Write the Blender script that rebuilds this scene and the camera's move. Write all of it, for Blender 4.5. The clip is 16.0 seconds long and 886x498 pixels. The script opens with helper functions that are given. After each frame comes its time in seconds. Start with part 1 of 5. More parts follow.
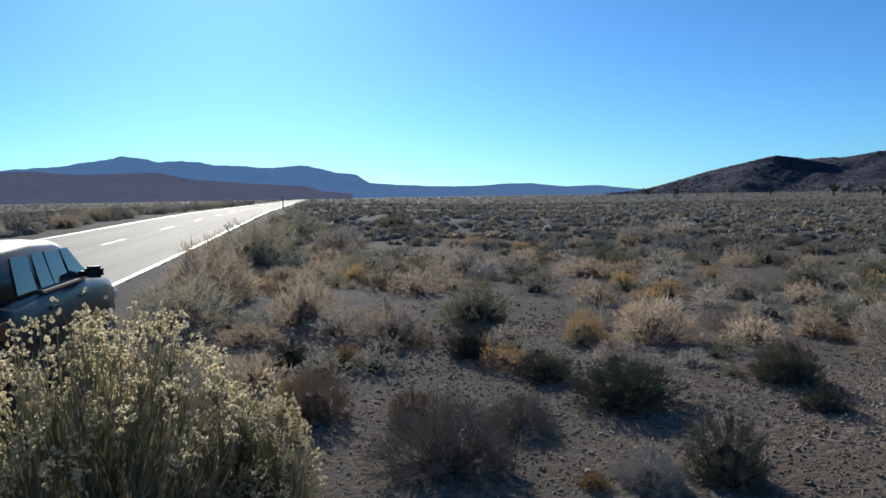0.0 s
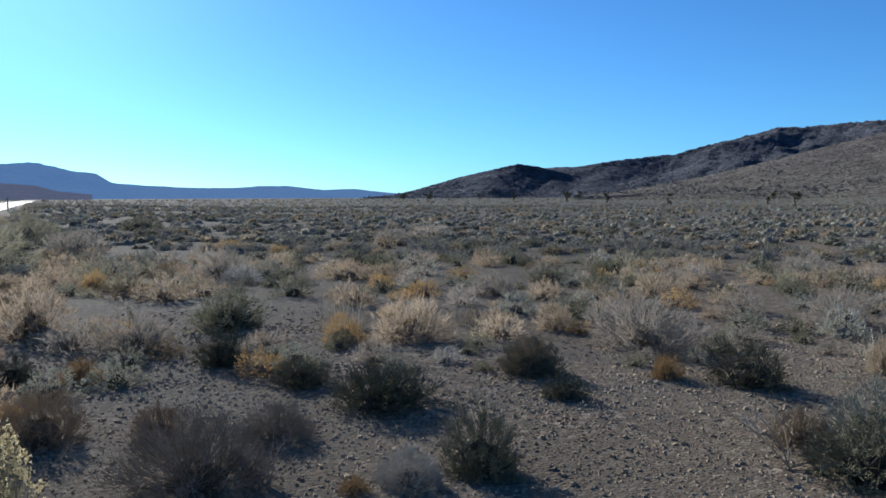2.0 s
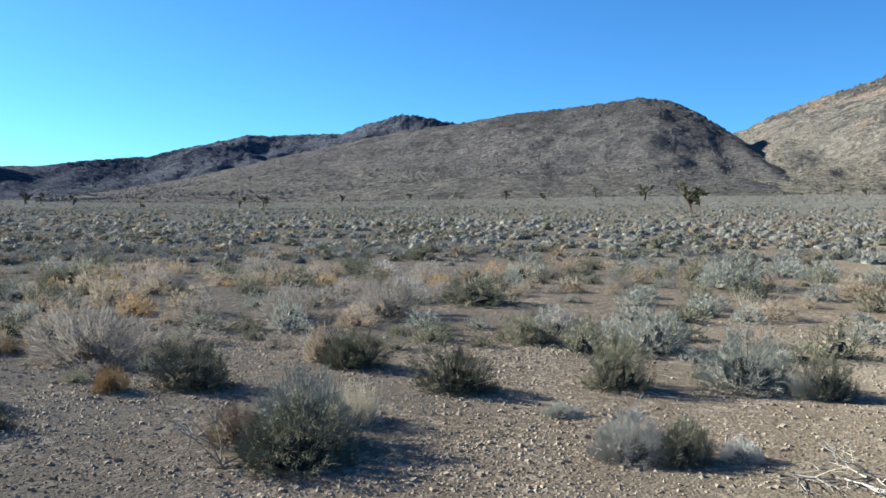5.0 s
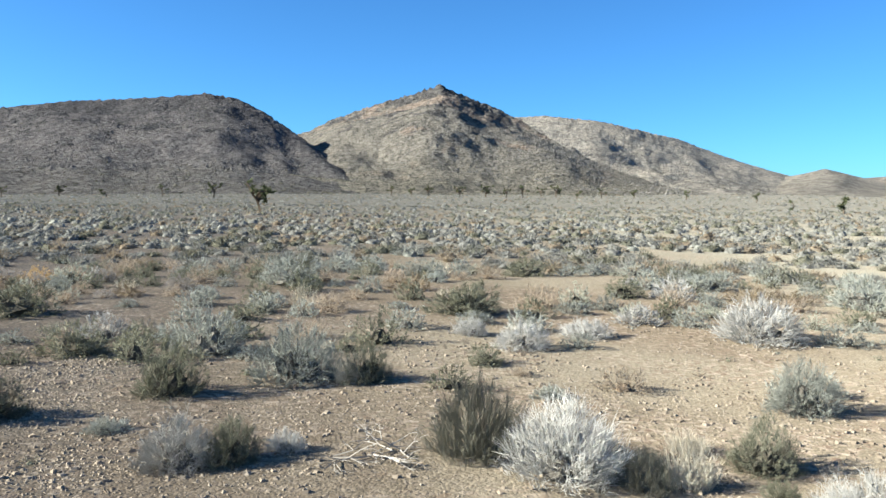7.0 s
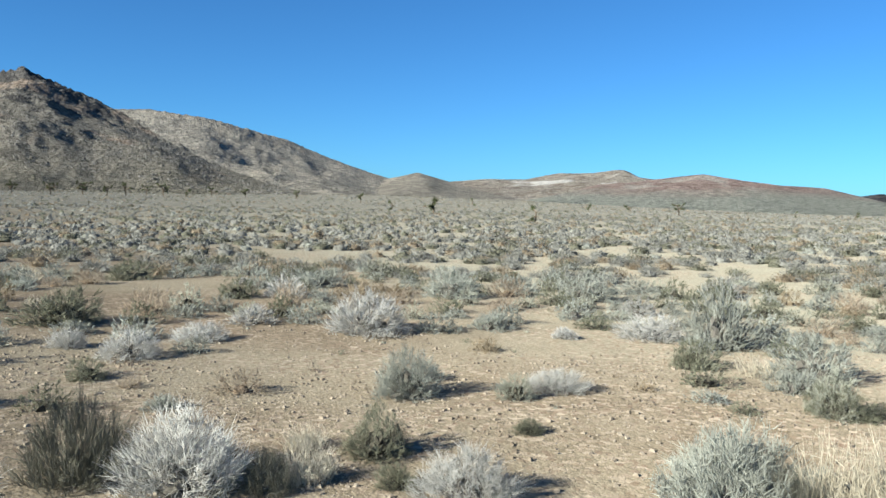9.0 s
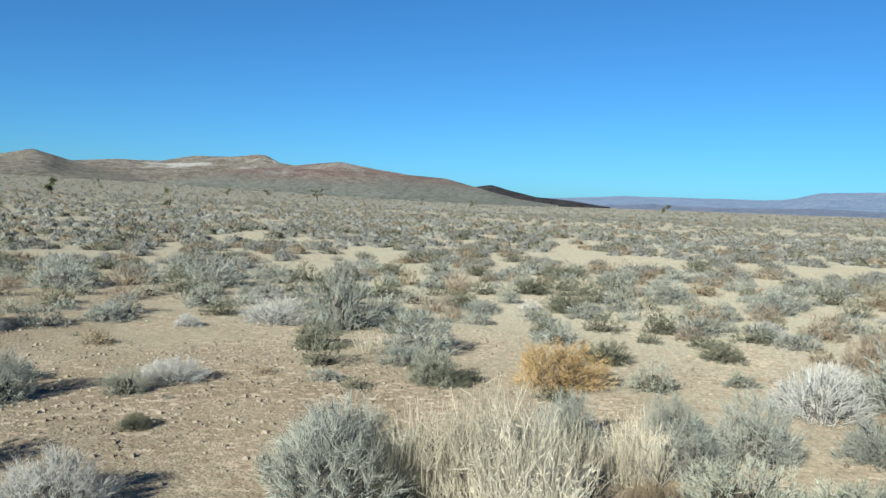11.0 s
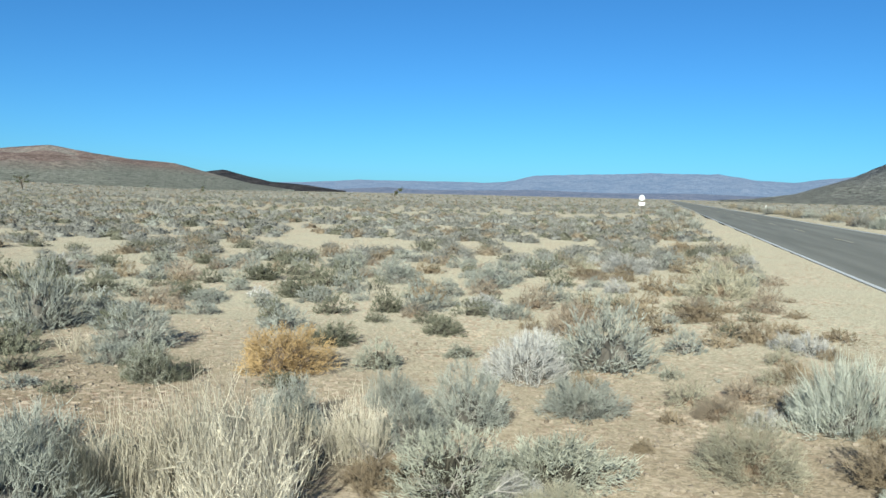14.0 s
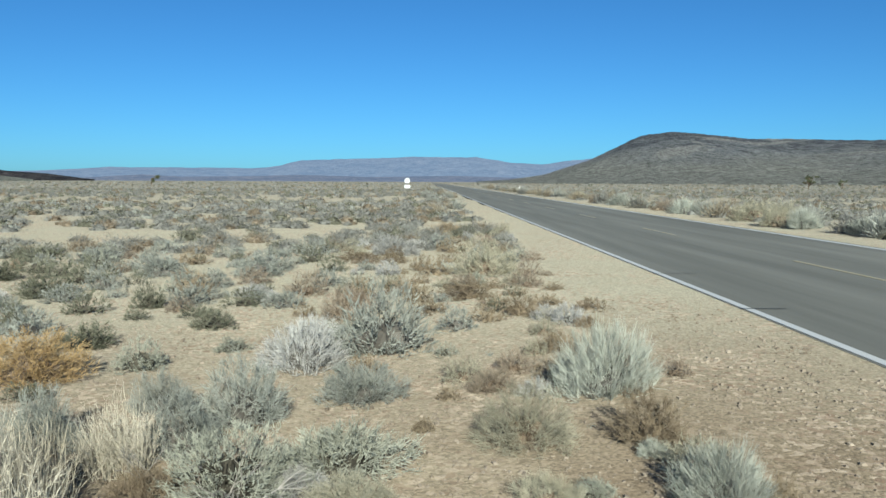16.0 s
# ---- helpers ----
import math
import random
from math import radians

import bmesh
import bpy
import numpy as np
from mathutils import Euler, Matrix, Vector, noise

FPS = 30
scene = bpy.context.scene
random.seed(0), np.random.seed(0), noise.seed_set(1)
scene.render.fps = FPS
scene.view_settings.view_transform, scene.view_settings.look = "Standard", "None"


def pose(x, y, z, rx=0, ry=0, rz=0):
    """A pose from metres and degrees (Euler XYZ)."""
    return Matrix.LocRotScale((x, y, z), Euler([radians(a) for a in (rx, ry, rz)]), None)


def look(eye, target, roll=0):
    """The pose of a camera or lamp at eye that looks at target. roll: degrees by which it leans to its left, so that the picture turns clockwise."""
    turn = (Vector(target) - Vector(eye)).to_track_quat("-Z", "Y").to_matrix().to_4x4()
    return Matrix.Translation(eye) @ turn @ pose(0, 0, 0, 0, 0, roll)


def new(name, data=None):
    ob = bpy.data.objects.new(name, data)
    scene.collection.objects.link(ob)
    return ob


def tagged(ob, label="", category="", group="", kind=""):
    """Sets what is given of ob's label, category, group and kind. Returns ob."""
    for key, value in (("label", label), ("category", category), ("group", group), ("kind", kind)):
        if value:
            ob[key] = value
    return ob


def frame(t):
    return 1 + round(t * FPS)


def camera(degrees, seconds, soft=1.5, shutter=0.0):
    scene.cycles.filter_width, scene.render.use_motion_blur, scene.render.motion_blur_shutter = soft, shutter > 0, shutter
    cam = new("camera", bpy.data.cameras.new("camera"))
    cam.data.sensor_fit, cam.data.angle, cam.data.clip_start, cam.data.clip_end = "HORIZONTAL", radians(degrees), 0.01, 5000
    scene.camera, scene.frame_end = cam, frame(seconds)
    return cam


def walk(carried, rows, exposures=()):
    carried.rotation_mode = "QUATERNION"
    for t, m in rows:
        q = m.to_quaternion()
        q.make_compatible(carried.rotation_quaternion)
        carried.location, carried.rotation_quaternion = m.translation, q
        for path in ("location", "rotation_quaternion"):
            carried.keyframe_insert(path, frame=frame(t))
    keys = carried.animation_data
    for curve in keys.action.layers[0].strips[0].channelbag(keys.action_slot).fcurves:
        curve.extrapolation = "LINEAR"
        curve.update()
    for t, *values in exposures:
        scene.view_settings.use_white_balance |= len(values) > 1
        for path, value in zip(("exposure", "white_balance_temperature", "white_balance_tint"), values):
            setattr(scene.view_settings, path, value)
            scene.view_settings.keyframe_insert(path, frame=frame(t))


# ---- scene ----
cam = camera(58.07, 16.0, soft=1.55)
# seconds, x, y, z, yaw, pitch, lean
PATH = [
    (0, -0.125, 0.181, 1.712, -9.39, -3.78, -0.92), (0.5, -0.136, 0.132, 1.708, -12.48, -3.83, -0.79),
    (1, -0.132, 0.194, 1.703, -17.07, -4.18, -0.60), (1.5, -0.126, 0.247, 1.697, -22.57, -4.35, -0.38),
    (2, -0.083, 0.292, 1.693, -26.66, -3.71, -0.25), (2.5, -0.061, 0.305, 1.693, -31.60, -3.07, -0.47),
    (3, -0.021, 0.295, 1.682, -34.31, -2.97, -0.81), (3.5, 0.046, 0.246, 1.686, -42.00, -2.05, -0.77),
    (4, 0.136, 0.219, 1.681, -50.06, -2.28, -0.06), (4.2, 0.154, 0.209, 1.681, -53.03, -2.70, -0.10),
    (6.3, 0.285, 0.045, 1.693, -80.74, -3.04, 0.68), (6.5, 0.264, 0.013, 1.691, -84.50, -3.12, 0.53),
    (7, 0.261, 0.005, 1.717, -93.15, -3.39, 0.67), (7.5, 0.282, 0.010, 1.723, -99.95, -3.24, 0.40),
    (8, 0.324, 0.000, 1.718, -108.75, -3.04, 0.66), (8.5, 0.336, 0.008, 1.718, -115.24, -2.68, 0.48),
    (9, 0.350, -0.001, 1.713, -120.50, -3.03, 1.06), (9.5, 0.295, -0.004, 1.710, -126.95, -4.06, 1.06),
    (10, 0.279, -0.061, 1.706, -134.20, -2.69, 1.86), (10.2, 0.267, -0.090, 1.702, -137.26, -2.93, 2.15),
    (12.3, 0.173, -0.256, 1.704, -153.75, -3.43, 0.77), (12.5, 0.166, -0.264, 1.698, -155.05, -3.65, 0.83),
    (13, 0.169, -0.275, 1.694, -157.36, -3.87, 1.04), (13.5, 0.152, -0.297, 1.688, -158.91, -4.11, 0.82),
    (14, 0.112, -0.312, 1.684, -164.63, -3.96, 1.35), (14.5, 0.136, -0.354, 1.683, -168.56, -5.18, 0.82),
    (15, 0.167, -0.417, 1.682, -171.64, -4.69, 0.11), (15.5, 0.179, -0.430, 1.678, -176.27, -4.96, 0.28),
    (16, 0.164, -0.445, 1.674, -181.13, -4.83, 0.28),
]


def eye_pose(x, y, z, yaw, pitch, lean):
    eye, a, b = Vector((x, y, z)), radians(yaw), radians(pitch)
    return look(eye, eye + Vector((-math.sin(a) * math.cos(b), math.cos(a) * math.cos(b), math.sin(b))), lean)


EXPOSURES = [(0, 0.9, 6300, 14), (2, 1.14, 6100, 12), (3.5, 1.4, 5950, 9), (4.2, 1.53, 6000, 9), (6.3, 1.94, 6320, 9), (8, 1.62, 6270, 8), (9, 1.4, 6230, 7), (10, 1.17, 6150, 6), (12.5, 0.96, 6120, 4), (15, 1.04, 6080, 3), (16, 0.81, 6050, 3)]
walk(cam, [(row[0], eye_pose(*row[1:])) for row in PATH], EXPOSURES)

# ---- light: clear sky, low sun beyond the road's far end ----
SUN_AZ, SUN_EL = -5.0, 25.0          # degrees, azimuth to the right of +y
world = bpy.data.worlds.new("clear_sky")
scene.world = world
world.use_nodes = True
wn = world.node_tree
wn.nodes.clear()
sky = wn.nodes.new("ShaderNodeTexSky")
sky.sky_type, sky.sun_disc = "NISHITA", False
sky.sun_elevation, sky.sun_rotation = radians(SUN_EL), radians(SUN_AZ)
sky.altitude, sky.air_density, sky.dust_density, sky.ozone_density = 1600.0, 0.9, 1.3, 2.0
back = wn.nodes.new("ShaderNodeBackground")
back.inputs["Strength"].default_value = 0.05
wout = wn.nodes.new("ShaderNodeOutputWorld")
air_tint = wn.nodes.new("ShaderNodeMix")
air_tint.data_type, air_tint.blend_type = "RGBA", "MULTIPLY"
air_tint.inputs[0].default_value, air_tint.inputs[7].default_value = 1.0, (0.36, 0.79, 1.15, 1)
wn.links.new(sky.outputs[0], air_tint.inputs[6])
wn.links.new(air_tint.outputs[2], back.inputs[0])
wn.links.new(back.outputs[0], wout.inputs[0])

sun = new("sun", bpy.data.lights.new("sun", "SUN"))
sun.data.energy, sun.data.angle, sun.data.color = 5.0, radians(0.53), (1.0, 0.96, 0.84)
sun_way = Vector((math.sin(radians(SUN_AZ)) * math.cos(radians(SUN_EL)), math.cos(radians(SUN_AZ)) * math.cos(radians(SUN_EL)), math.sin(radians(SUN_EL))))
sun.matrix_basis = look(sun_way * 50, (0, 0, 0))

# ---- materials ----
TONE_SCALE = 0.83     # common scale on the colours, lowered so that shadows come out deeper


def nodes_of(name):
    mat = bpy.data.materials.new(name)
    mat.use_nodes = True
    nt = mat.node_tree
    nt.nodes.clear()
    return mat, nt, nt.nodes.new("ShaderNodeOutputMaterial")


def link(nt, a, b):
    nt.links.new(a, b)


def noise_node(nt, scale, detail=4.0, rough=0.6, vector=None, distortion=0.0):
    n = nt.nodes.new("ShaderNodeTexNoise")
    n.inputs["Scale"].default_value, n.inputs["Detail"].default_value = scale, detail
    n.inputs["Roughness"].default_value, n.inputs["Distortion"].default_value = rough, distortion
    if vector:
        link(nt, vector, n.inputs["Vector"])
    return n.outputs["Fac"]


def ramp(nt, value, stops):
    r = nt.nodes.new("ShaderNodeValToRGB")
    while len(r.color_ramp.elements) < len(stops):
        r.color_ramp.elements.new(0.5)
    for e, (p, c) in zip(r.color_ramp.elements, stops):
        e.position = p
        e.color = (c, c, c, 1) if isinstance(c, float) else (*c, 1)
    link(nt, value, r.inputs[0])
    return r.outputs[0]


def mixed(nt, fac, a, b, kind="MIX"):
    m = nt.nodes.new("ShaderNodeMix")
    m.data_type, m.blend_type = "RGBA", kind
    for k, v in ((0, fac), (6, a), (7, b)):
        if isinstance(v, (int, float)):
            m.inputs[k].default_value = v
        elif isinstance(v, tuple):
            m.inputs[k].default_value = (*v, 1)
        else:
            link(nt, v, m.inputs[k])
    return m.outputs[2]


def place_of(nt):
    return nt.nodes.new("ShaderNodeNewGeometry").outputs["Position"]


def bumped(nt, height, strength, distance):
    b = nt.nodes.new("ShaderNodeBump")
    b.inputs["Strength"].default_value, b.inputs["Distance"].default_value = strength, distance
    link(nt, height, b.inputs["Height"])
    return b.outputs["Normal"]


def principled(nt, out, colour, rough=0.9, normal=None, metallic=0.0, specular=0.3):
    p = nt.nodes.new("ShaderNodeBsdfPrincipled")
    p.inputs["Roughness"].default_value, p.inputs["Metallic"].default_value = rough, metallic
    p.inputs["Specular IOR Level"].default_value = specular
    if isinstance(colour, tuple):
        p.inputs["Base Color"].default_value = (*colour, 1)
    else:
        link(nt, mixed(nt, 1.0, colour, (TONE_SCALE, TONE_SCALE, TONE_SCALE), "MULTIPLY"), p.inputs["Base Color"])
    if normal:
        link(nt, normal, p.inputs["Normal"])
    link(nt, p.outputs[0], out.inputs[0])
    return p


def plain_material(name, colour, rough=0.6, metallic=0.0, specular=0.5, grain=0.15, scale=20.0):
    mat, nt, out = nodes_of(name)
    dark = tuple(c * (1 - grain) for c in colour)
    n = noise_node(nt, scale, vector=place_of(nt))
    principled(nt, out, mixed(nt, n, dark, colour), rough, None, metallic, specular)
    return mat


def ground_material():
    mat, nt, out = nodes_of("desert_ground")
    pos = place_of(nt)
    wide = ramp(nt, noise_node(nt, 0.16, 5, 0.6, pos), [(0.45, 0.0), (0.62, 1.0)])
    mid = noise_node(nt, 1.3, 6, 0.65, pos)
    sand = mixed(nt, mid, (0.226, 0.188, 0.132), (0.297, 0.254, 0.184))
    gravel = mixed(nt, mid, (0.158, 0.122, 0.084), (0.222, 0.178, 0.125))
    base = mixed(nt, wide, gravel, sand)
    part_of = nt.nodes.new("ShaderNodeSeparateXYZ")
    link(nt, pos, part_of.inputs[0])
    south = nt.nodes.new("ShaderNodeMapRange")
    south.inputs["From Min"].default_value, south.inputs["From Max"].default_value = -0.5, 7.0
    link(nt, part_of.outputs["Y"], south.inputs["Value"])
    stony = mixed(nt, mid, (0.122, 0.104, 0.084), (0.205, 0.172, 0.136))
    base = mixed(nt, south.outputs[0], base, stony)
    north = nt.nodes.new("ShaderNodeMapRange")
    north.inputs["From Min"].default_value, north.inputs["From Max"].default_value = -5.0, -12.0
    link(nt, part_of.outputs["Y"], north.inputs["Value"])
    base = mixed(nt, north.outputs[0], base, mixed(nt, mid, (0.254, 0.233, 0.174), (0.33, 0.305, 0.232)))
    v = nt.nodes.new("ShaderNodeTexVoronoi")
    v.inputs["Scale"].default_value = 46.0
    link(nt, pos, v.inputs["Vector"])
    stone = nt.nodes.new("ShaderNodeSeparateColor")
    link(nt, v.outputs["Color"], stone.inputs[0])
    chips = ramp(nt, stone.outputs[0], [(0.0, 0.5), (0.5, 0.93), (1.0, 1.4)])
    base = mixed(nt, 0.62, base, chips, "MULTIPLY")
    big = nt.nodes.new("ShaderNodeTexVoronoi")
    big.inputs["Scale"].default_value = 19.0
    link(nt, pos, big.inputs["Vector"])
    hue = nt.nodes.new("ShaderNodeSeparateColor")
    link(nt, big.outputs["Color"], hue.inputs[0])
    few = ramp(nt, hue.outputs[1], [(0.6, 0.0), (0.66, 1.0)])
    patchy = nt.nodes.new("ShaderNodeMath")
    patchy.operation = "MULTIPLY"
    link(nt, few, patchy.inputs[0])
    link(nt, ramp(nt, noise_node(nt, 0.45, 3, 0.6, pos), [(0.4, 0.15), (0.6, 1.0)]), patchy.inputs[1])
    base = mixed(nt, patchy.outputs[0], base, mixed(nt, hue.outputs[0], (0.17, 0.12, 0.085), (0.4, 0.33, 0.25)))
    # far off the scrub reads as mottling
    far = ramp(nt, noise_node(nt, 0.55, 3, 0.7, pos), [(0.42, 0.0), (0.6, 1.0)])
    dist = nt.nodes.new("ShaderNodeVectorMath")
    dist.operation = "LENGTH"
    link(nt, pos, dist.inputs[0])
    away = nt.nodes.new("ShaderNodeMapRange")
    away.inputs["From Min"].default_value, away.inputs["From Max"].default_value = 45.0, 160.0
    link(nt, dist.outputs["Value"], away.inputs["Value"])
    scrub = mixed(nt, far, (0.14, 0.132, 0.108), (0.225, 0.205, 0.165))
    base = mixed(nt, away.outputs[0], base, scrub)
    fine = noise_node(nt, 55.0, 4, 0.75, pos)
    h = nt.nodes.new("ShaderNodeMath")
    h.operation = "MULTIPLY_ADD"
    link(nt, fine, h.inputs[0])
    h.inputs[1].default_value = 0.5
    cobble = ramp(nt, big.outputs["Distance"], [(0.15, 0.4), (0.55, 0.0)])
    link(nt, cobble, h.inputs[2])
    pebble = nt.nodes.new("ShaderNodeMath")
    pebble.operation = "MULTIPLY_ADD"
    link(nt, v.outputs["Distance"], pebble.inputs[0])
    pebble.inputs[1].default_value = -0.7
    link(nt, h.outputs[0], pebble.inputs[2])
    p = principled(nt, out, base, 0.95, bumped(nt, pebble.outputs[0], 0.7, 0.013), 0.0, 0.03)
    p.inputs["Diffuse Roughness"].default_value = 0.8
    return mat


def hill_material(name, low, high, rock, patch=None, size=1.0, haze_glow=0.0, air_tint=(0.0, 0.0, 0.0), skirt=None, rise=(15.0, 45.0), crown=None):
    """Scrub-covered slope of stony soil with darker rock; a range at the horizon gets air haze as emission."""
    mat, nt, out = nodes_of(name)
    pos = place_of(nt)
    soil = mixed(nt, noise_node(nt, 0.012 * size, 5, 0.6, pos), low, high)
    broken = noise_node(nt, 0.035 * size, 7, 0.72, pos, 0.6)
    if crown:
        # bare rock breaks through more and more towards the top
        height = nt.nodes.new("ShaderNodeSeparateXYZ")
        link(nt, pos, height.inputs[0])
        more = nt.nodes.new("ShaderNodeMapRange")
        more.inputs["From Min"].default_value, more.inputs["From Max"].default_value = crown
        more.inputs["To Min"].default_value, more.inputs["To Max"].default_value = -0.1, 0.14
        link(nt, height.outputs["Z"], more.inputs["Value"])
        total = nt.nodes.new("ShaderNodeMath")
        link(nt, broken, total.inputs[0])
        link(nt, more.outputs[0], total.inputs[1])
        broken = total.outputs[0]
    crag = ramp(nt, broken, [(0.47, 0.0), (0.56, 1.0)])
    base = mixed(nt, crag, soil, rock)
    if patch:
        p = ramp(nt, noise_node(nt, 0.009 * size, 4, 0.65, pos, 0.8), [(0.55, 0.0), (0.62, 1.0)])
        base = mixed(nt, p, base, patch)
    if skirt:
        # scrubby fan of soil round the foot, bare rock above
        level = nt.nodes.new("ShaderNodeSeparateXYZ")
        link(nt, pos, level.inputs[0])
        ragged = nt.nodes.new("ShaderNodeMath")
        ragged.operation = "MULTIPLY_ADD"
        link(nt, noise_node(nt, 0.01 * size, 5, 0.6, pos), ragged.inputs[0])
        ragged.inputs[1].default_value = 1.6 * (rise[1] - rise[0])
        link(nt, level.outputs["Z"], ragged.inputs[2])
        up = nt.nodes.new("ShaderNodeMapRange")
        up.inputs["From Min"].default_value, up.inputs["From Max"].default_value = rise[0] + 0.8 * (rise[1] - rise[0]), rise[1] + 0.8 * (rise[1] - rise[0])
        link(nt, ragged.outputs[0], up.inputs["Value"])
        base = mixed(nt, up.outputs[0], skirt, base)
    v = nt.nodes.new("ShaderNodeTexVoronoi")
    v.inputs["Scale"].default_value = 0.32 * size
    link(nt, pos, v.inputs["Vector"])
    dots = ramp(nt, v.outputs["Distance"], [(0.2, 0.5), (0.5, 1.1)])
    base = mixed(nt, 0.7, base, dots, "MULTIPLY")
    ledge = ramp(nt, noise_node(nt, 0.16 * size, 6, 0.75, pos, 0.4), [(0.42, 0.45), (0.58, 1.2)])
    base = mixed(nt, 0.6, base, ledge, "MULTIPLY")
    n = noise_node(nt, 0.12 * size, 8, 0.75, pos)
    p = principled(nt, out, base, 0.95, bumped(nt, n, 1.0, 9.0 / size), 0.0, 0.0)
    # bluish air haze in front of the range, given as a glow of its rock
    if haze_glow:
        p.inputs["Emission Color"].default_value = (*air_tint, 1)
        p.inputs["Emission Strength"].default_value = TONE_SCALE * haze_glow
    return mat


def plant_material(name, dark, light, glow=0.25, spread=0.35, scale=1.6):
    """Dry twigs and small leaves: two tones, a shade of its own for each plant, light shining through."""
    mat, nt, out = nodes_of(name)
    pos = place_of(nt)
    info = nt.nodes.new("ShaderNodeObjectInfo")
    tone = mixed(nt, ramp(nt, noise_node(nt, scale, 3, 0.7, pos), [(0.3, 0.0), (0.7, 1.0)]), dark, light)
    island = nt.nodes.new("ShaderNodeNewGeometry").outputs["Random Per Island"]
    tone = mixed(nt, 0.6, tone, ramp(nt, island, [(0.0, 0.8), (1.0, 1.16)]), "MULTIPLY")
    tone = mixed(nt, spread, tone, ramp(nt, info.outputs["Random"], [(0.0, 0.5), (1.0, 1.4)]), "MULTIPLY")
    tone = mixed(nt, 1.0, tone, (TONE_SCALE, TONE_SCALE, TONE_SCALE), "MULTIPLY")
    d = nt.nodes.new("ShaderNodeBsdfDiffuse")
    tr = nt.nodes.new("ShaderNodeBsdfTranslucent")
    mx = nt.nodes.new("ShaderNodeMixShader")
    mx.inputs[0].default_value = glow
    link(nt, tone, d.inputs[0])
    link(nt, tone, tr.inputs[0])
    link(nt, d.outputs[0], mx.inputs[1])
    link(nt, tr.outputs[0], mx.inputs[2])
    link(nt, mx.outputs[0], out.inputs[0])
    return mat


def asphalt_material():
    mat, nt, out = nodes_of("asphalt")
    pos = place_of(nt)
    stretch = nt.nodes.new("ShaderNodeVectorMath")
    stretch.operation = "MULTIPLY"
    stretch.inputs[1].default_value = (1.0, 0.04, 1.0)
    link(nt, pos, stretch.inputs[0])
    lanes = noise_node(nt, 1.1, 4, 0.6, stretch.outputs[0])
    base = mixed(nt, ramp(nt, lanes, [(0.35, 0.0), (0.65, 1.0)]), (0.172, 0.17, 0.147), (0.24, 0.236, 0.204))
    chips = noise_node(nt, 90.0, 3, 0.8, pos)
    base = mixed(nt, 0.5, base, ramp(nt, chips, [(0.3, 0.6), (0.7, 1.3)]), "MULTIPLY")
    principled(nt, out, base, 0.82, bumped(nt, chips, 0.35, 0.006), 0.0, 0.05)
    return mat


def paint_line_material(name, colour):
    mat, nt, out = nodes_of(name)
    pos = place_of(nt)
    worn = ramp(nt, noise_node(nt, 9.0, 6, 0.75, pos), [(0.28, 0.0), (0.36, 1.0)])
    principled(nt, out, mixed(nt, worn, (0.16, 0.15, 0.13), colour), 0.6, None, 0.0, 0.4)
    return mat


GROUND = ground_material()
ASPHALT = asphalt_material()
WHITE_LINE = paint_line_material("white_road_paint", (0.6, 0.595, 0.56))
YELLOW_LINE = paint_line_material("yellow_road_paint", (0.36, 0.31, 0.19))
STONE = plant_material("loose_stone", (0.19, 0.15, 0.11), (0.41, 0.345, 0.265), 0.0, 0.3, 0.8)
M = {
    "sage": plant_material("sagebrush_bark", (0.1, 0.09, 0.075), (0.19, 0.175, 0.15), 0.0),
    "sage_leaf": plant_material("sagebrush_leaf", (0.247, 0.254, 0.215), (0.41, 0.417, 0.358), 0.18),
    "dark": plant_material("blackbrush_bark", (0.055, 0.05, 0.038), (0.11, 0.1, 0.078), 0.0),
    "dark_leaf": plant_material("blackbrush_leaf", (0.125, 0.127, 0.085), (0.25, 0.245, 0.178), 0.22),
    "twig": plant_material("grey_brown_twigs", (0.26, 0.235, 0.205), (0.44, 0.4, 0.35), 0.34),
    "white": plant_material("bleached_twigs", (0.36, 0.347, 0.312), (0.59, 0.575, 0.53), 0.2),
    "straw": plant_material("straw_stalks", (0.42, 0.37, 0.27), (0.7, 0.635, 0.505), 0.15),
    "gold": plant_material("golden_dry_bush", (0.36, 0.242, 0.115), (0.57, 0.405, 0.2), 0.22),
    "rust": plant_material("rust_dry_bush", (0.186, 0.142, 0.0952), (0.353, 0.284, 0.19), 0.12),
    "tan": plant_material("tan_dry_bark", (0.15, 0.11, 0.075), (0.25, 0.19, 0.135), 0.0),
    "tan_tip": plant_material("tan_twig_tips", (0.3, 0.235, 0.17), (0.48, 0.4, 0.3), 0.38),
    "green": plant_material("green_stems", (0.12, 0.115, 0.088), (0.23, 0.22, 0.17), 0.1),
    "mat": plant_material("low_green_leaf", (0.26, 0.262, 0.205), (0.44, 0.44, 0.35), 0.16),
    "pale": plant_material("pale_rabbitbrush_stems", (0.35, 0.36, 0.3), (0.58, 0.59, 0.5), 0.2),
    "fuzz": plant_material("greenish_straw_twigs", (0.31, 0.285, 0.2), (0.55, 0.51, 0.375), 0.2),
    "rabbit": plant_material("rabbitbrush_stems", (0.13, 0.125, 0.075), (0.26, 0.245, 0.155), 0.15),
    "flower": plant_material("dried_flower_heads", (0.56, 0.49, 0.31), (0.8, 0.73, 0.52), 0.5),
    "bark": plant_material("joshua_bark", (0.09, 0.07, 0.05), (0.17, 0.135, 0.1), 0.0),
    "blade": plant_material("joshua_blades", (0.06, 0.07, 0.035), (0.13, 0.14, 0.075), 0.05),
    "wood": plant_material("bleached_dead_wood", (0.16, 0.14, 0.115), (0.42, 0.39, 0.345), 0.0),
}

# ---- mesh tools ----


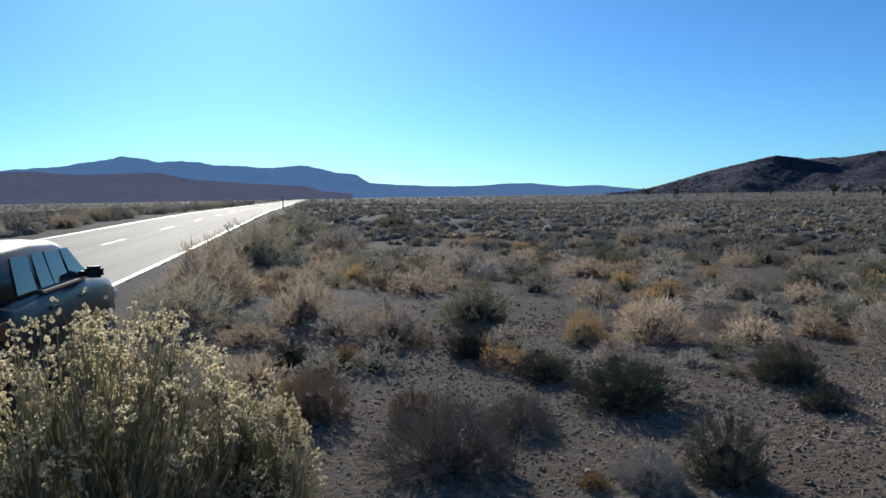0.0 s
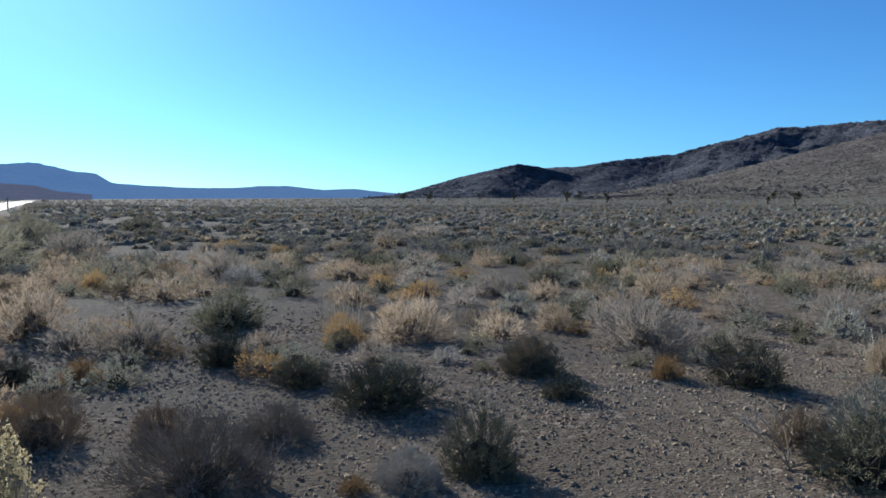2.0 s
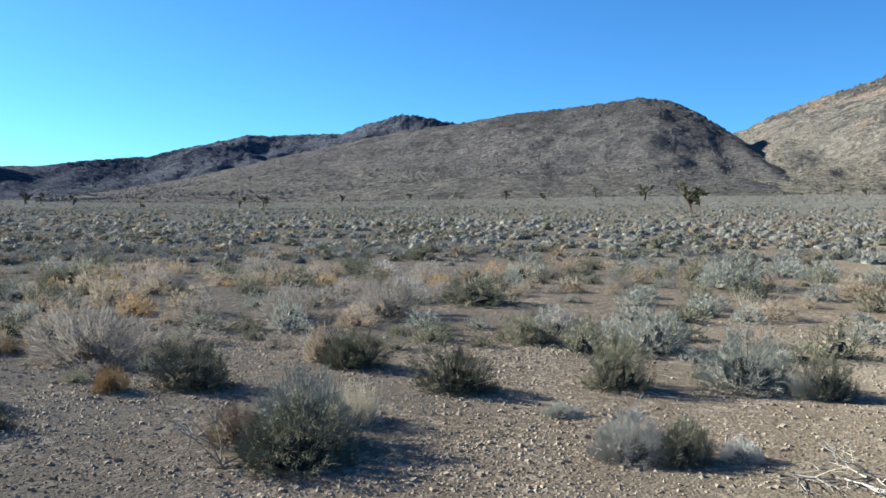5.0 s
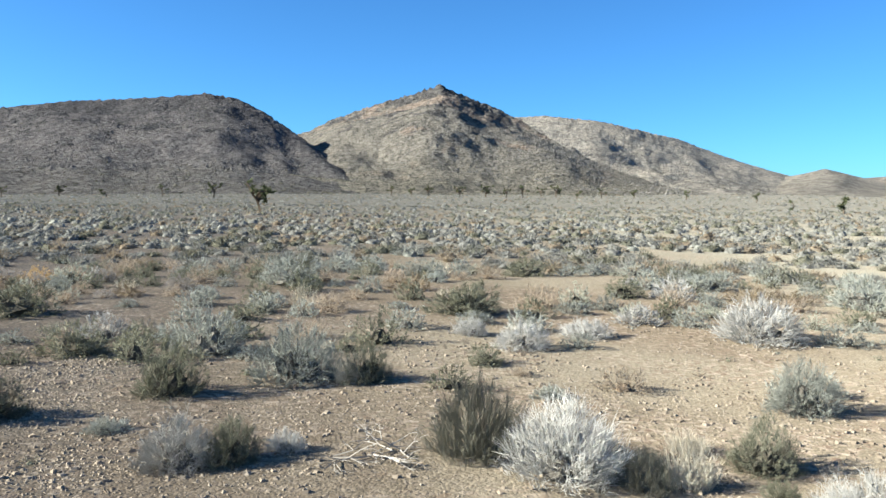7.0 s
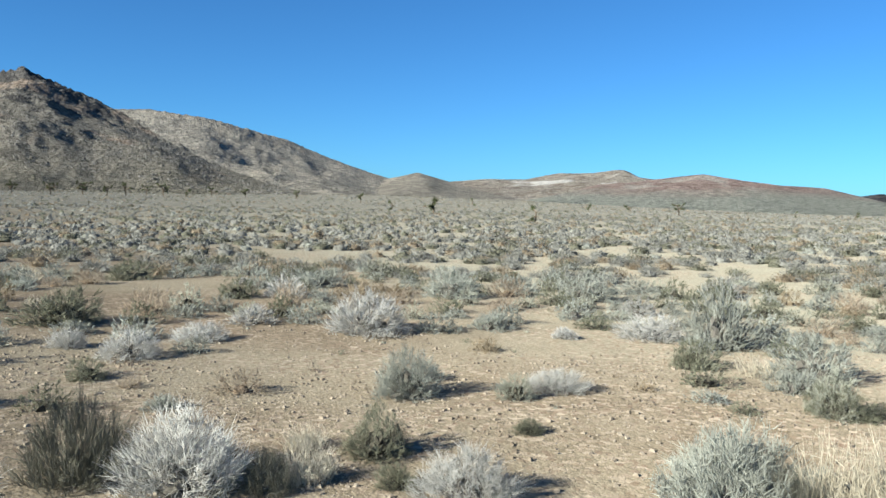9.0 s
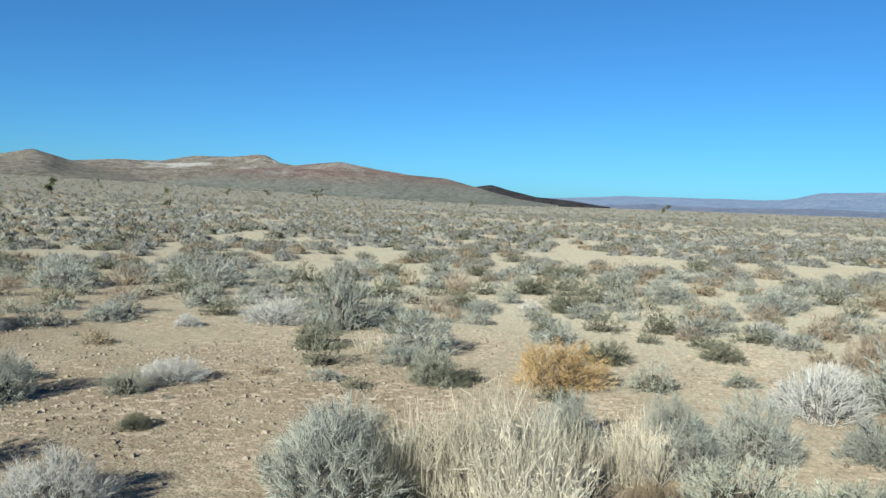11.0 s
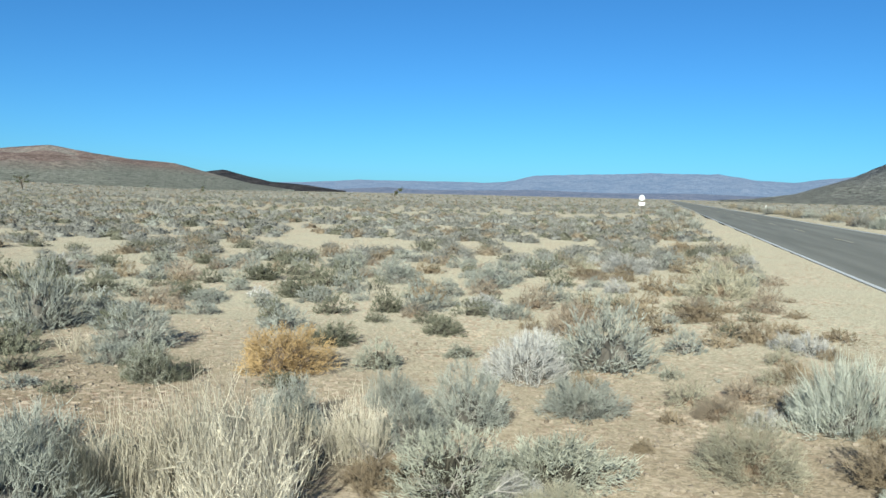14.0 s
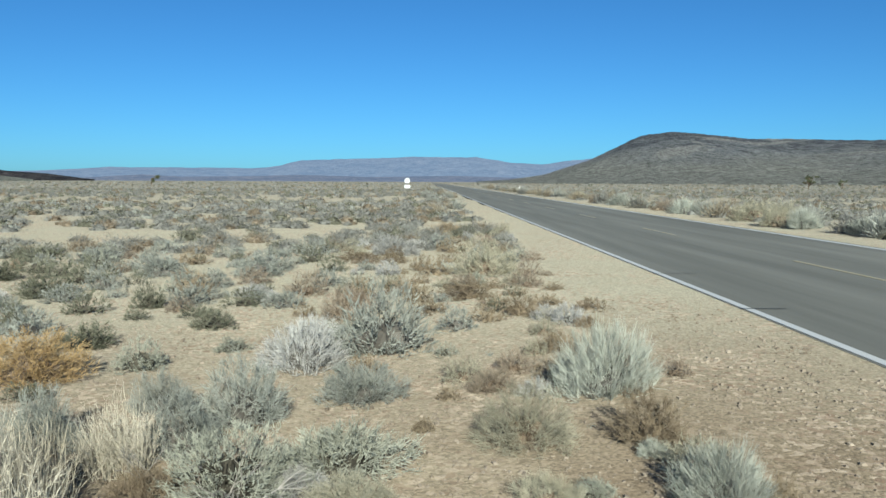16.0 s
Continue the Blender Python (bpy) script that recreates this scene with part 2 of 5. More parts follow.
def mesh_from(name, verts, faces, material, smooth=False):
    """A mesh from an array of corners and one array of triangles or quads."""
    verts, faces = np.asarray(verts, np.float32), np.asarray(faces, np.int32)
    me = bpy.data.meshes.new(name)
    k = faces.shape[1]
    me.vertices.add(len(verts))
    me.vertices.foreach_set("co", verts.ravel())
    me.loops.add(faces.size)
    me.loops.foreach_set("vertex_index", faces.ravel())
    me.polygons.add(len(faces))
    me.polygons.foreach_set("loop_start", np.arange(0, faces.size, k, dtype=np.int32))
    me.polygons.foreach_set("use_smooth", np.full(len(faces), smooth))
    me.materials.append(material)
    me.update(calc_edges=True)
    return me


def part(name, bm, material, parent, label="", smooth=False):
    me = bpy.data.meshes.new(name)
    bmesh.ops.recalc_face_normals(bm, faces=bm.faces)
    for f in bm.faces:
        f.smooth = smooth
    bm.to_mesh(me)
    bm.free()
    me.materials.append(material)
    ob = new(name, me)
    ob.parent = parent
    return tagged(ob, label) if label else ob


def part_mesh(name, me, parent, label=""):
    ob = new(name, me)
    ob.parent = parent
    return tagged(ob, label) if label else ob


def box(bm, x0, x1, y0, y1, z0, z1, bevel=0.0):
    m = Matrix.Translation(((x0 + x1) / 2, (y0 + y1) / 2, (z0 + z1) / 2)) @ Matrix.Diagonal((x1 - x0, y1 - y0, z1 - z0, 1))
    made = bmesh.ops.create_cube(bm, size=1, matrix=m)["verts"]
    if bevel:
        edges = list({e for v in made for e in v.link_edges})
        bmesh.ops.bevel(bm, geom=edges, offset=bevel, segments=2, affect="EDGES")
    return bm


def smoothstep(a, b, v):
    u = np.clip((np.asarray(v, float) - a) / (b - a), 0, 1)
    return u * u * (3 - 2 * u)


def wave_noise(x, y, seed, base, octaves=4):
    """Cheap smooth noise for whole arrays, about -1 to 1."""
    rng = np.random.RandomState(seed)
    total, amp, norm = 0.0, 1.0, 0.0
    for o in range(octaves):
        for _ in range(4):
            a, p = rng.uniform(0, 2 * np.pi, 2)
            f = 2 * np.pi / (base / 2 ** o) * rng.uniform(0.7, 1.4)
            total = total + amp * np.sin(f * (x * np.cos(a) + y * np.sin(a)) + p)
        norm += amp * 2.0
        amp *= 0.5
    return total / norm


# ---- the ground ----
ROAD_NEAR, ROAD_FAR = -4.02, -11.7   # edges of the asphalt


def road_z(y):
    return 0.5 * smoothstep(8, 85, y)


def ground_z(x, y):
    x, y = np.asarray(x, float), np.asarray(y, float)
    d = np.hypot(x, y)
    az = np.degrees(np.arctan2(x, y)) % 360
    toward_hills = smoothstep(45, 85, az) * (1 - smoothstep(112, 150, az))
    z = 0.017 * toward_hills * np.maximum(0, d - 100)
    soft = smoothstep(-3.6, 1.0, x) + smoothstep(11.9, 16, -x)
    z = z + soft * (0.05 * wave_noise(x, y, 3, 9.0) + 0.10 * wave_noise(x, y, 5, 46.0, 2)) * smoothstep(0.5, 4, d)
    near_road = 1 - smoothstep(5, 40, np.abs(x + 7.8) - 4)
    z = z + near_road * road_z(y)
    on_road = smoothstep(-11.6, -11.0, x) * (1 - smoothstep(-4.8, -4.3, x))
    return z - 0.3 * on_road - 0.004


def ground_sheet():
    rings = np.concatenate([[0.002], np.linspace(0, 14, 57)[1:], np.geomspace(14, 4950, 90)[1:]])
    turns = 324
    a = np.arange(turns) * 2 * np.pi / turns
    x, y = np.outer(rings, np.sin(a)), np.outer(rings, np.cos(a))
    z = ground_z(x, y)
    verts = np.stack([x, y, z], -1).reshape(-1, 3)
    i, j = np.meshgrid(np.arange(len(rings) - 1), np.arange(turns), indexing="ij")
    at = lambda r, c: r * turns + c % turns
    quads = np.stack([at(i, j), at(i + 1, j), at(i + 1, j + 1), at(i, j + 1)], -1).reshape(-1, 4)[:, ::-1]
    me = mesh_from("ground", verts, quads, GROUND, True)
    ob = new("ground", me)
    return tagged(ob, "tan gravelly desert ground with sandy bare patches", "ground", kind="structure")


ground_sheet()


def strip(name, x0, x1, y0, y1, lift, material, parent=None, step=2.0, thick=0.05):
    """A long flat band that follows the road's rise, with closed sides."""
    ys = np.arange(y0, y1 + step * 0.5, step) if y1 - y0 > step else np.array([y0, y1])
    n = len(ys)
    z = road_z(ys) + lift
    rows = [np.stack([np.full(n, x), ys, z - t], -1) for x, t in ((x0, thick), (x0, 0), (x1, 0), (x1, thick))]
    verts = np.stack(rows, 1).reshape(-1, 3)
    faces = [(4 * i + k, 4 * i + k + 1, 4 * i + 5 + k, 4 * i + 4 + k) for i in range(n - 1) for k in range(3)]
    me = mesh_from(name, verts, faces, material)
    ob = new(name, me)
    if parent:
        ob.parent = parent
    return ob


road = strip("road", ROAD_NEAR, ROAD_FAR, -1500, 900, 0.0, ASPHALT, None, 6.0, 0.12)
tagged(road, "two-lane grey asphalt desert highway, straight and empty", "road", kind="structure")
strip("edge_line", -4.06, -4.18, -1400, 800, 0.006, WHITE_LINE, road, 6.0, 0.004)
strip("edge_line", -11.34, -11.54, -1400, 800, 0.006, WHITE_LINE, road, 6.0, 0.004)
for k in range(-14, 18):
    strip("centre_dash", -7.72, -7.84, 12.2 * k - 17.5, 12.2 * k - 13.8, 0.006, YELLOW_LINE, road, 1.3, 0.004)

# ---- hills ----
ROCK_DARK = plant_material("dark_outcrop", (0.115, 0.107, 0.1), (0.185, 0.17, 0.156), 0.0, 0.1, 0.05)
ROCK_GREY = plant_material("grey_outcrop", (0.161, 0.151, 0.138), (0.253, 0.235, 0.209), 0.0, 0.1, 0.05)
BUSH_DIM = plant_material("hillside_bush", (0.085, 0.08, 0.06), (0.165, 0.155, 0.12), 0.1, 0.1, 0.08)


def crest_height(crest, az):
    """The crest's height angle at an azimuth, eased between its few points."""
    pts = np.array(crest, float)
    return np.interp(az, pts[:, 0], pts[:, 1])


def hill(name, label, crest, near, far, material, rough=0.1, seed=1, curve=1.7, cells=(200, 48), gully=1.0, jag=0.012, strewn=(), wander=5.0, swing=(0.0, 0.0), spread=4.0, craggy=0.0):
    """A hill whose skyline follows a few (azimuth, height angle) points at about 'far' metres, sloping down to 'near'."""
    az = np.linspace(crest[0][0], crest[-1][0], cells[0])
    v = np.concatenate([np.linspace(0, 1, cells[1]), np.linspace(1, 1.5, 8)[1:]])
    bend = np.array([1 + 0.1 * noise.noise((a * 0.11 + seed * 9.1, seed, 0.3)) for a in az])[:, None]
    foot = np.array([0.96 + 0.08 * noise.noise((a * 0.2, seed, 4.0)) for a in az])[:, None]
    crest_d, w = far * bend * (1 + swing[1] * 3 * np.logaddexp(0, (az - swing[0]) / 3))[:, None], v[None, :]
    d = near * foot * (1 - w) + crest_d * w
    x, y = d * np.sin(np.radians(az))[:, None], d * np.cos(np.radians(az))[:, None]
    z0 = np.where(d < 1200, ground_z(x, y), 0.0) * np.maximum(0, 1 - w)
    z0 = np.maximum(z0, 0)
    step = np.minimum(np.arange(len(az)), np.arange(len(az))[::-1])
    ends = np.minimum(1.0, step / (0.06 * len(az)))[:, None]
    # the spurs wander on their way down from the crest
    sway = np.array([[noise.fractal((a * 0.16, u * 1.7, seed * 2.9), 1.0, 2.0, 3) for u in v] for a in az])
    low = np.maximum(0, 1 - w)
    el = sum(crest_height(crest, az[:, None] + wander * sway * low ** 0.8 + k * spread * low) for k in (-1, -0.5, 0, 0.5, 1)) / 5
    peak = np.maximum(0.5, crest_d * np.tan(np.radians(np.maximum(el, 0.02))) + 1.7)
    rise = np.where(w <= 1, np.abs(w) ** curve, np.maximum(0.0, 1 - (w - 1) * 1.3))
    swell, lump = np.zeros_like(d), np.zeros_like(d)
    for i in range(len(az)):
        for j in range(len(v)):
            px, py = x[i, j] * gully, y[i, j] * gully
            swell[i, j] = noise.ridged_multi_fractal((px * 0.0045, py * 0.0045, seed * 3.7), 1.0, 2.1, 4, 1.0, 2.0) - 1.1
            lump[i, j] = noise.fractal((px * 0.02, py * 0.02, seed * 5.3), 0.8, 2.1, 4)
    body = np.minimum(1.0, 4 * w * np.maximum(0.0, 1 - w)) ** 0.8
    z = z0 - 2.5 * np.maximum(0, 1 - w) ** 4 + (peak - z0) * rise
    z = z + ends * peak * (rough * body * (0.7 * swell + 0.3 * lump) + jag * lump * rise)
    z = z + ends * peak * craggy * np.random.RandomState(seed + 40).normal(0, 1, z.shape) * np.minimum(1, rise) ** 3
    verts = np.stack([x, y, z], -1).reshape(-1, 3)
    m, n = len(v), len(az)
    i, j = np.meshgrid(np.arange(n - 1), np.arange(m - 1), indexing="ij")
    quads = np.stack([i * m + j, (i + 1) * m + j, (i + 1) * m + j + 1, i * m + j + 1], -1).reshape(-1, 4)[:, ::-1]
    ob = new(name, mesh_from(name, verts, quads[:, ::-1], material, True))
    tagged(ob, label, "hill", kind="structure")
    if strewn:
        rng = np.random.RandomState(seed + 900)
        grid = verts.reshape(n, m, 3)
        for count, mat, low, high, top, what in strewn:
            i, f = rng.randint(0, n - 1, count), rng.uniform(0, 1, (count, 1))
            u = (top[0] + (top[1] - top[0]) * rng.uniform(0, 1, count)) * (cells[1] - 2)
            j = u.astype(int)
            e = (u - j)[:, None]
            at = (grid[i, j] * (1 - f) + grid[i + 1, j] * f) * (1 - e) + (grid[i, j + 1] * (1 - f) + grid[i + 1, j + 1] * f) * e
            clump = np.array([noise.noise((q[0] * 0.012, q[1] * 0.012, seed)) for q in at])
            keep = clump > rng.uniform(-0.45, 0.25, count)
            at = at[keep]
            size = low + (high - low) * rng.uniform(0, 1, len(at)) ** 3
            pts = ROCK_SHAPE[None] + rng.uniform(-0.4, 0.4, (len(at), 6, 3))
            pts = pts * size[:, None, None] * [1.0, 1.0, 0.62] + at[:, None, :]
            tris = (ROCK_FACES[None] + (6 * np.arange(len(at)))[:, None, None]).reshape(-1, 3)
            tagged(new(what, mesh_from(what, pts.reshape(-1, 3), tris, mat)), "rocks and bushes strewn over a hillside", "hillside scrub", kind="stuff")
    return ob


ROCK_SHAPE = np.array([(1, 0, 0), (0, 1, 0), (-1, 0, 0), (0, -1, 0), (0, 0, 1), (0, 0, -1)], float)
ROCK_FACES = np.array([(0, 1, 4), (1, 2, 4), (2, 3, 4), (3, 0, 4), (1, 0, 5), (2, 1, 5), (3, 2, 5), (0, 3, 5)])


GREY_HILL = hill_material("grey_scrub_slope", (0.159, 0.147, 0.143), (0.205, 0.19, 0.182), (0.115, 0.11, 0.11), None, 1.0, skirt=(0.183, 0.171, 0.158), rise=(8.0, 40.0), crown=(35.0, 110.0))
PEAK_ROCK = hill_material("pale_peak_rock", (0.228, 0.208, 0.174), (0.304, 0.278, 0.233), (0.127, 0.12, 0.114), (0.334, 0.265, 0.208), 1.0, skirt=(0.238, 0.217, 0.174), rise=(10.0, 40.0), crown=(55.0, 150.0))
# rock base lifted and turned blue-grey to paint in the haze before it
HAZY_RIDGE = hill_material("hazy_ridge_rock", (0.113, 0.123, 0.153), (0.153, 0.162, 0.188), (0.09, 0.0988, 0.124), None, 0.8)
RED_HILL = hill_material("red_cinder_slope", (0.354, 0.259, 0.221), (0.425, 0.327, 0.281), (0.284, 0.201, 0.176), (0.469, 0.417, 0.359), 0.6, skirt=(0.34, 0.343, 0.29), rise=(20.0, 46.0))
WHITE_HILL = hill_material("white_ash_slope", (0.347, 0.304, 0.252), (0.452, 0.404, 0.336), (0.284, 0.236, 0.194), (0.714, 0.672, 0.609), 0.5)
BLACK_HILL = hill_material("black_lava_slope", (0.085, 0.078, 0.081), (0.12, 0.108, 0.108), (0.06, 0.06, 0.0675), None, 0.5)
MESA_ROCK = hill_material("brown_mesa_rock", (0.211, 0.22, 0.228), (0.278, 0.287, 0.287), (0.145, 0.153, 0.166), (0.335, 0.332, 0.311), 0.5, skirt=(0.323, 0.322, 0.285), rise=(20.0, 64.0), crown=(50.0, 112.0))
# far ranges glow with painted haze; southern bases near black for their shaded side
FAR_NORTH = hill_material("hazed_north_range", (0.14, 0.135, 0.14), (0.19, 0.175, 0.17), (0.11, 0.11, 0.12), None, 0.3, 0.3, (0.34, 0.52, 0.8))
FAR_SOUTH = hill_material("hazed_south_range", (0.02, 0.02, 0.022), (0.03, 0.03, 0.032), (0.015, 0.015, 0.018), None, 0.3, 0.2, (0.22, 0.47, 0.95))
FOOTHILL = hill_material("hazed_brown_foothill", (0.03, 0.024, 0.022), (0.042, 0.033, 0.03), (0.02, 0.018, 0.017), None, 0.4, 0.12, (0.34, 0.43, 0.72))

hill("far_range_south", "distant mountain range on the horizon with painted blue haze", [(-60, 1.2), (-38, 1.6), (-25, 1.9), (-19.4, 2.05), (-17.3, 2.13), (-15.6, 2.35), (-13.6, 2.75), (-12.45, 2.98), (-10.6, 2.76), (-8.2, 2.61), (-5.6, 2.4), (-2.6, 2.23), (0, 2.36), (1.7, 1.83), (3.2, 1.69), (4.3, 0.99), (6.9, 0.83), (10.1, 0.7), (12.9, 0.78), (15.5, 0.85), (18.1, 0.57), (20.5, 0.6), (23.2, 0.3), (27, 0.15), (31, 0.02)],
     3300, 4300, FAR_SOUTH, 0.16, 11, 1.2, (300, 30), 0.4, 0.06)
hill("foothill_south", "low brown desert foothills with painted blue haze", [(-55, 1.0), (-30, 1.5), (-19.5, 1.95), (-17.6, 1.95), (-15, 1.76), (-10.4, 1.93), (-7.9, 1.42), (-4.2, 1.11), (-0.3, 0.86), (1.7, 0.25), (3, 0.02)],
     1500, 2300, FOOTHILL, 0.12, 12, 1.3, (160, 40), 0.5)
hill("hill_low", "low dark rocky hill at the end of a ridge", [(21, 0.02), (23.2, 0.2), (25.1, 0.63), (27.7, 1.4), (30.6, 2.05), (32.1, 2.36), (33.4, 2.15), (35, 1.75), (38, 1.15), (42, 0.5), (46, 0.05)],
     1370, 1500, HAZY_RIDGE, 0.13, 2, 1.2, (180, 40), craggy=0.008, strewn=[(1800, ROCK_DARK, 1.0, 3.2, (0.1, 1.0), "hill_rock")])
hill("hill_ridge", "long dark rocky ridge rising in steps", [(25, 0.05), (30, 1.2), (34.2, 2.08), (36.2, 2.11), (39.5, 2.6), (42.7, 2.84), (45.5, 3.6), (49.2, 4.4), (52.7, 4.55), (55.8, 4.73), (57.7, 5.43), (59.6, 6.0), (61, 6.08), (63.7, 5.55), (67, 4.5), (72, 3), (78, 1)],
     1420, 1700, HAZY_RIDGE, 0.14, 3, 1.25, (300, 56), craggy=0.008, strewn=[(5000, ROCK_DARK, 1.0, 3.6, (0.1, 1.0), "hill_rock")])
hill("hill_scrub", "broad grey scrub-covered hill with rocky top", [(36, 0.02), (40, 0.5), (45, 1.4), (50, 2.6), (57, 4.3), (60.5, 4.95), (63.9, 5.45), (67.4, 6.06), (71.7, 6.55), (75, 6.98), (77, 7.15), (78.9, 6.85), (80.9, 5.8), (82.5, 4.75), (84.5, 3.3), (87, 1.8), (89.5, 0.8), (93, 0.02)],
     330, 900, GREY_HILL, 0.13, 4, 1.75, (330, 70), craggy=0.006, swing=(78.5, -0.027), strewn=[(14000, ROCK_DARK, 0.4, 1.7, (0.3, 1.0), "hill_rock"), (12000, BUSH_DIM, 0.45, 1.1, (0.02, 0.85), "hill_bush")])
hill("hill_peak", "pale grey rocky pyramid-shaped peak with scree slopes", [(74, 1), (78, 2.8), (82, 4.3), (83.5, 4.8), (85, 5.6), (87.3, 6.4), (89.7, 7.24), (92, 7.95), (92.8, 8.28), (94.1, 7.65), (96.5, 6.78), (98.5, 5.85), (101.7, 3.9), (104.5, 2.6), (108, 1.4), (112, 0.6), (116, 0.02)],
     420, 1050, PEAK_ROCK, 0.14, 5, 1.6, (300, 76), craggy=0.007, wander=3.0, swing=(93.5, -0.018), strewn=[(9000, ROCK_GREY, 0.4, 1.7, (0.35, 1.0), "hill_rock"), (9000, BUSH_DIM, 0.5, 1.3, (0.02, 0.75), "hill_bush")])
hill("hill_slope", "long grey-brown slope falling away from the peak", [(88, 2.5), (93, 4.5), (97, 5.85), (98.5, 6.03), (100.1, 6.1), (103.4, 5.83), (105.4, 5.4), (109.2, 4.55), (112.5, 3.22), (115.3, 2.3), (116.6, 1.93), (119, 1.35), (122, 0.8), (127, 0.02)],
     700, 1600, hill_material("brown_scrub_slope", (0.366, 0.331, 0.276), (0.468, 0.422, 0.349), (0.278, 0.255, 0.22)), 0.12, 6, 1.7, (260, 56), craggy=0.005, strewn=[(3000, ROCK_GREY, 0.7, 2.8, (0.3, 1.0), "hill_rock"), (6000, BUSH_DIM, 0.7, 1.9, (0.02, 0.8), "hill_bush")])
hill("hill_knoll", "small rounded scrub-covered knoll", [(111, 0.2), (114, 1.1), (116.6, 1.95), (118.6, 2.4), (120.5, 1.88), (123, 1.2), (126, 0.6), (130, 0.02)],
     800, 1500, hill_material("knoll_scrub", (0.316, 0.285, 0.237), (0.416, 0.374, 0.309), (0.245, 0.222, 0.186)), 0.08, 7, 1.5, (120, 40))
hill("hill_white", "pale ash-coloured hill with white bare patches and flat top", [(115, 1.0), (121, 1.8), (123.5, 2.04), (126.3, 2.04), (128.5, 2.5), (131, 2.57), (132.4, 2.78), (133.2, 2.76), (134.1, 2.3), (135.3, 2.13), (139, 1.5), (143, 0.6)],
     1700, 2600, WHITE_HILL, 0.12, 8, 1.4, (160, 40))
hill("hill_red", "rounded red-brown cinder hill with pale streaks", [(124.5, 0.1), (126.5, 0.6), (128.3, 0.95), (131.4, 1.75), (134, 2.0), (136, 2.26), (138.4, 2.55), (140.8, 2.12), (143.2, 1.82), (146, 1.65), (148.3, 1.05), (151, 0.4), (154, 0.02)],
     900, 1700, RED_HILL, 0.1, 9, 1.5, (220, 50))
hill("hill_black", "low dark lava hill on the plain", [(145, 0.3), (147.4, 1.0), (148.4, 1.2), (149.2, 1.32), (150.8, 0.9), (152.4, 0.56), (154.8, 0.4), (157.6, 0.02)],
     1900, 2300, BLACK_HILL, 0.08, 10, 1.2, (110, 30))
hill("far_range_north", "distant mesa and mountain range with painted violet-blue haze", [(146, 0.3), (151, 0.5), (154.7, 0.6), (158.5, 0.85), (163.6, 0.88), (167.5, 0.85), (169.4, 1.0), (171, 1.44), (175, 1.6), (180, 1.74), (183.4, 1.77), (185.8, 1.38), (188.2, 1.22), (191.3, 1.68), (196, 1.8), (205, 1.4), (222, 0.9), (240, 0.05)],
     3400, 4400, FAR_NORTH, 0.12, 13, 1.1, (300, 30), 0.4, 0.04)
# the haze before these hills is a bluish glow in their material
hill("far_hills_north", "low dark distant hills with painted haze before the range", [(155, 0.02), (158, 0.22), (160.5, 0.38), (163, 0.25), (167, 0.3), (171, 0.42), (176, 0.3), (182, 0.4), (186, 0.3), (189, 0.22), (193, 0.02)],
     2900, 3200, hill_material("hazed_low_hills", (0.14, 0.12, 0.12), (0.2, 0.17, 0.16), (0.1, 0.09, 0.1), None, 0.4, 0.22, (0.32, 0.46, 0.72)), 0.1, 14, 1.2, (160, 20))
hill("hill_mesa", "dark brown flat-topped mesa across the road", [(183.5, 0.02), (185.8, 0.15), (188.2, 0.5), (191.3, 1.5), (194, 2.8), (194.9, 3.22), (197.4, 3.46), (199.6, 3.2), (202, 2.95), (204.5, 2.87), (210, 2.7), (225, 2.3), (245, 1), (255, 0.02)],
     900, 1800, MESA_ROCK, 0.1, 15, 1.5, (300, 50), craggy=0.005)

# ---- plants ----


def side_axes(d):
    """Two unit vectors square to each direction."""
    ref = np.where(np.abs(d[:, 2:3]) > 0.9, [[1.0, 0, 0]], [[0, 0, 1.0]])
    u = np.cross(d, ref)
    u /= np.linalg.norm(u, axis=1, keepdims=True) + 1e-9
    return u, np.cross(d, u)


def spikes(p, d, length, width):
    """Three-sided tapering twigs: corners and triangles."""
    n = len(p)
    u, w = side_axes(d)
    width = np.broadcast_to(width, (n,))[:, None]
    length = np.broadcast_to(length, (n,))[:, None]
    ring = [p + width * (math.cos(a) * u + math.sin(a) * w) for a in (0.3, 2.4, 4.5)]
    verts = np.stack([*ring, p + d * length], 1).reshape(-1, 3)
    i = 4 * np.arange(n)[:, None]
    tris = np.concatenate([i + [0, 1, 3], i + [1, 2, 3], i + [2, 0, 3]], 0)
    return verts, tris


def rods(p, q, r0, r1):
    """Three-sided tapering sticks from p to q: corners and triangles."""
    n = len(p)
    d = q - p
    d = d / (np.linalg.norm(d, axis=1, keepdims=True) + 1e-9)
    u, w = side_axes(d)
    r0, r1 = np.broadcast_to(r0, (n,))[:, None], np.broadcast_to(r1, (n,))[:, None]
    a3 = (0.3, 2.4, 4.5)
    verts = np.stack([p + r0 * (math.cos(a) * u + math.sin(a) * w) for a in a3] + [q + r1 * (math.cos(a) * u + math.sin(a) * w) for a in a3], 1).reshape(-1, 3)
    i = 6 * np.arange(n)[:, None]
    tris = np.concatenate([i + t for t in ([0, 1, 4], [0, 4, 3], [1, 2, 5], [1, 5, 4], [2, 0, 3], [2, 3, 5])], 0)
    return verts, tris


def joined(*pieces):
    verts, tris, k = [], [], 0
    for v, t in pieces:
        verts.append(v)
        tris.append(t + k)
        k += len(v)
    return np.concatenate(verts), np.concatenate(tris)


def unit(v):
    return v / (np.linalg.norm(v, axis=-1, keepdims=True) + 1e-9)


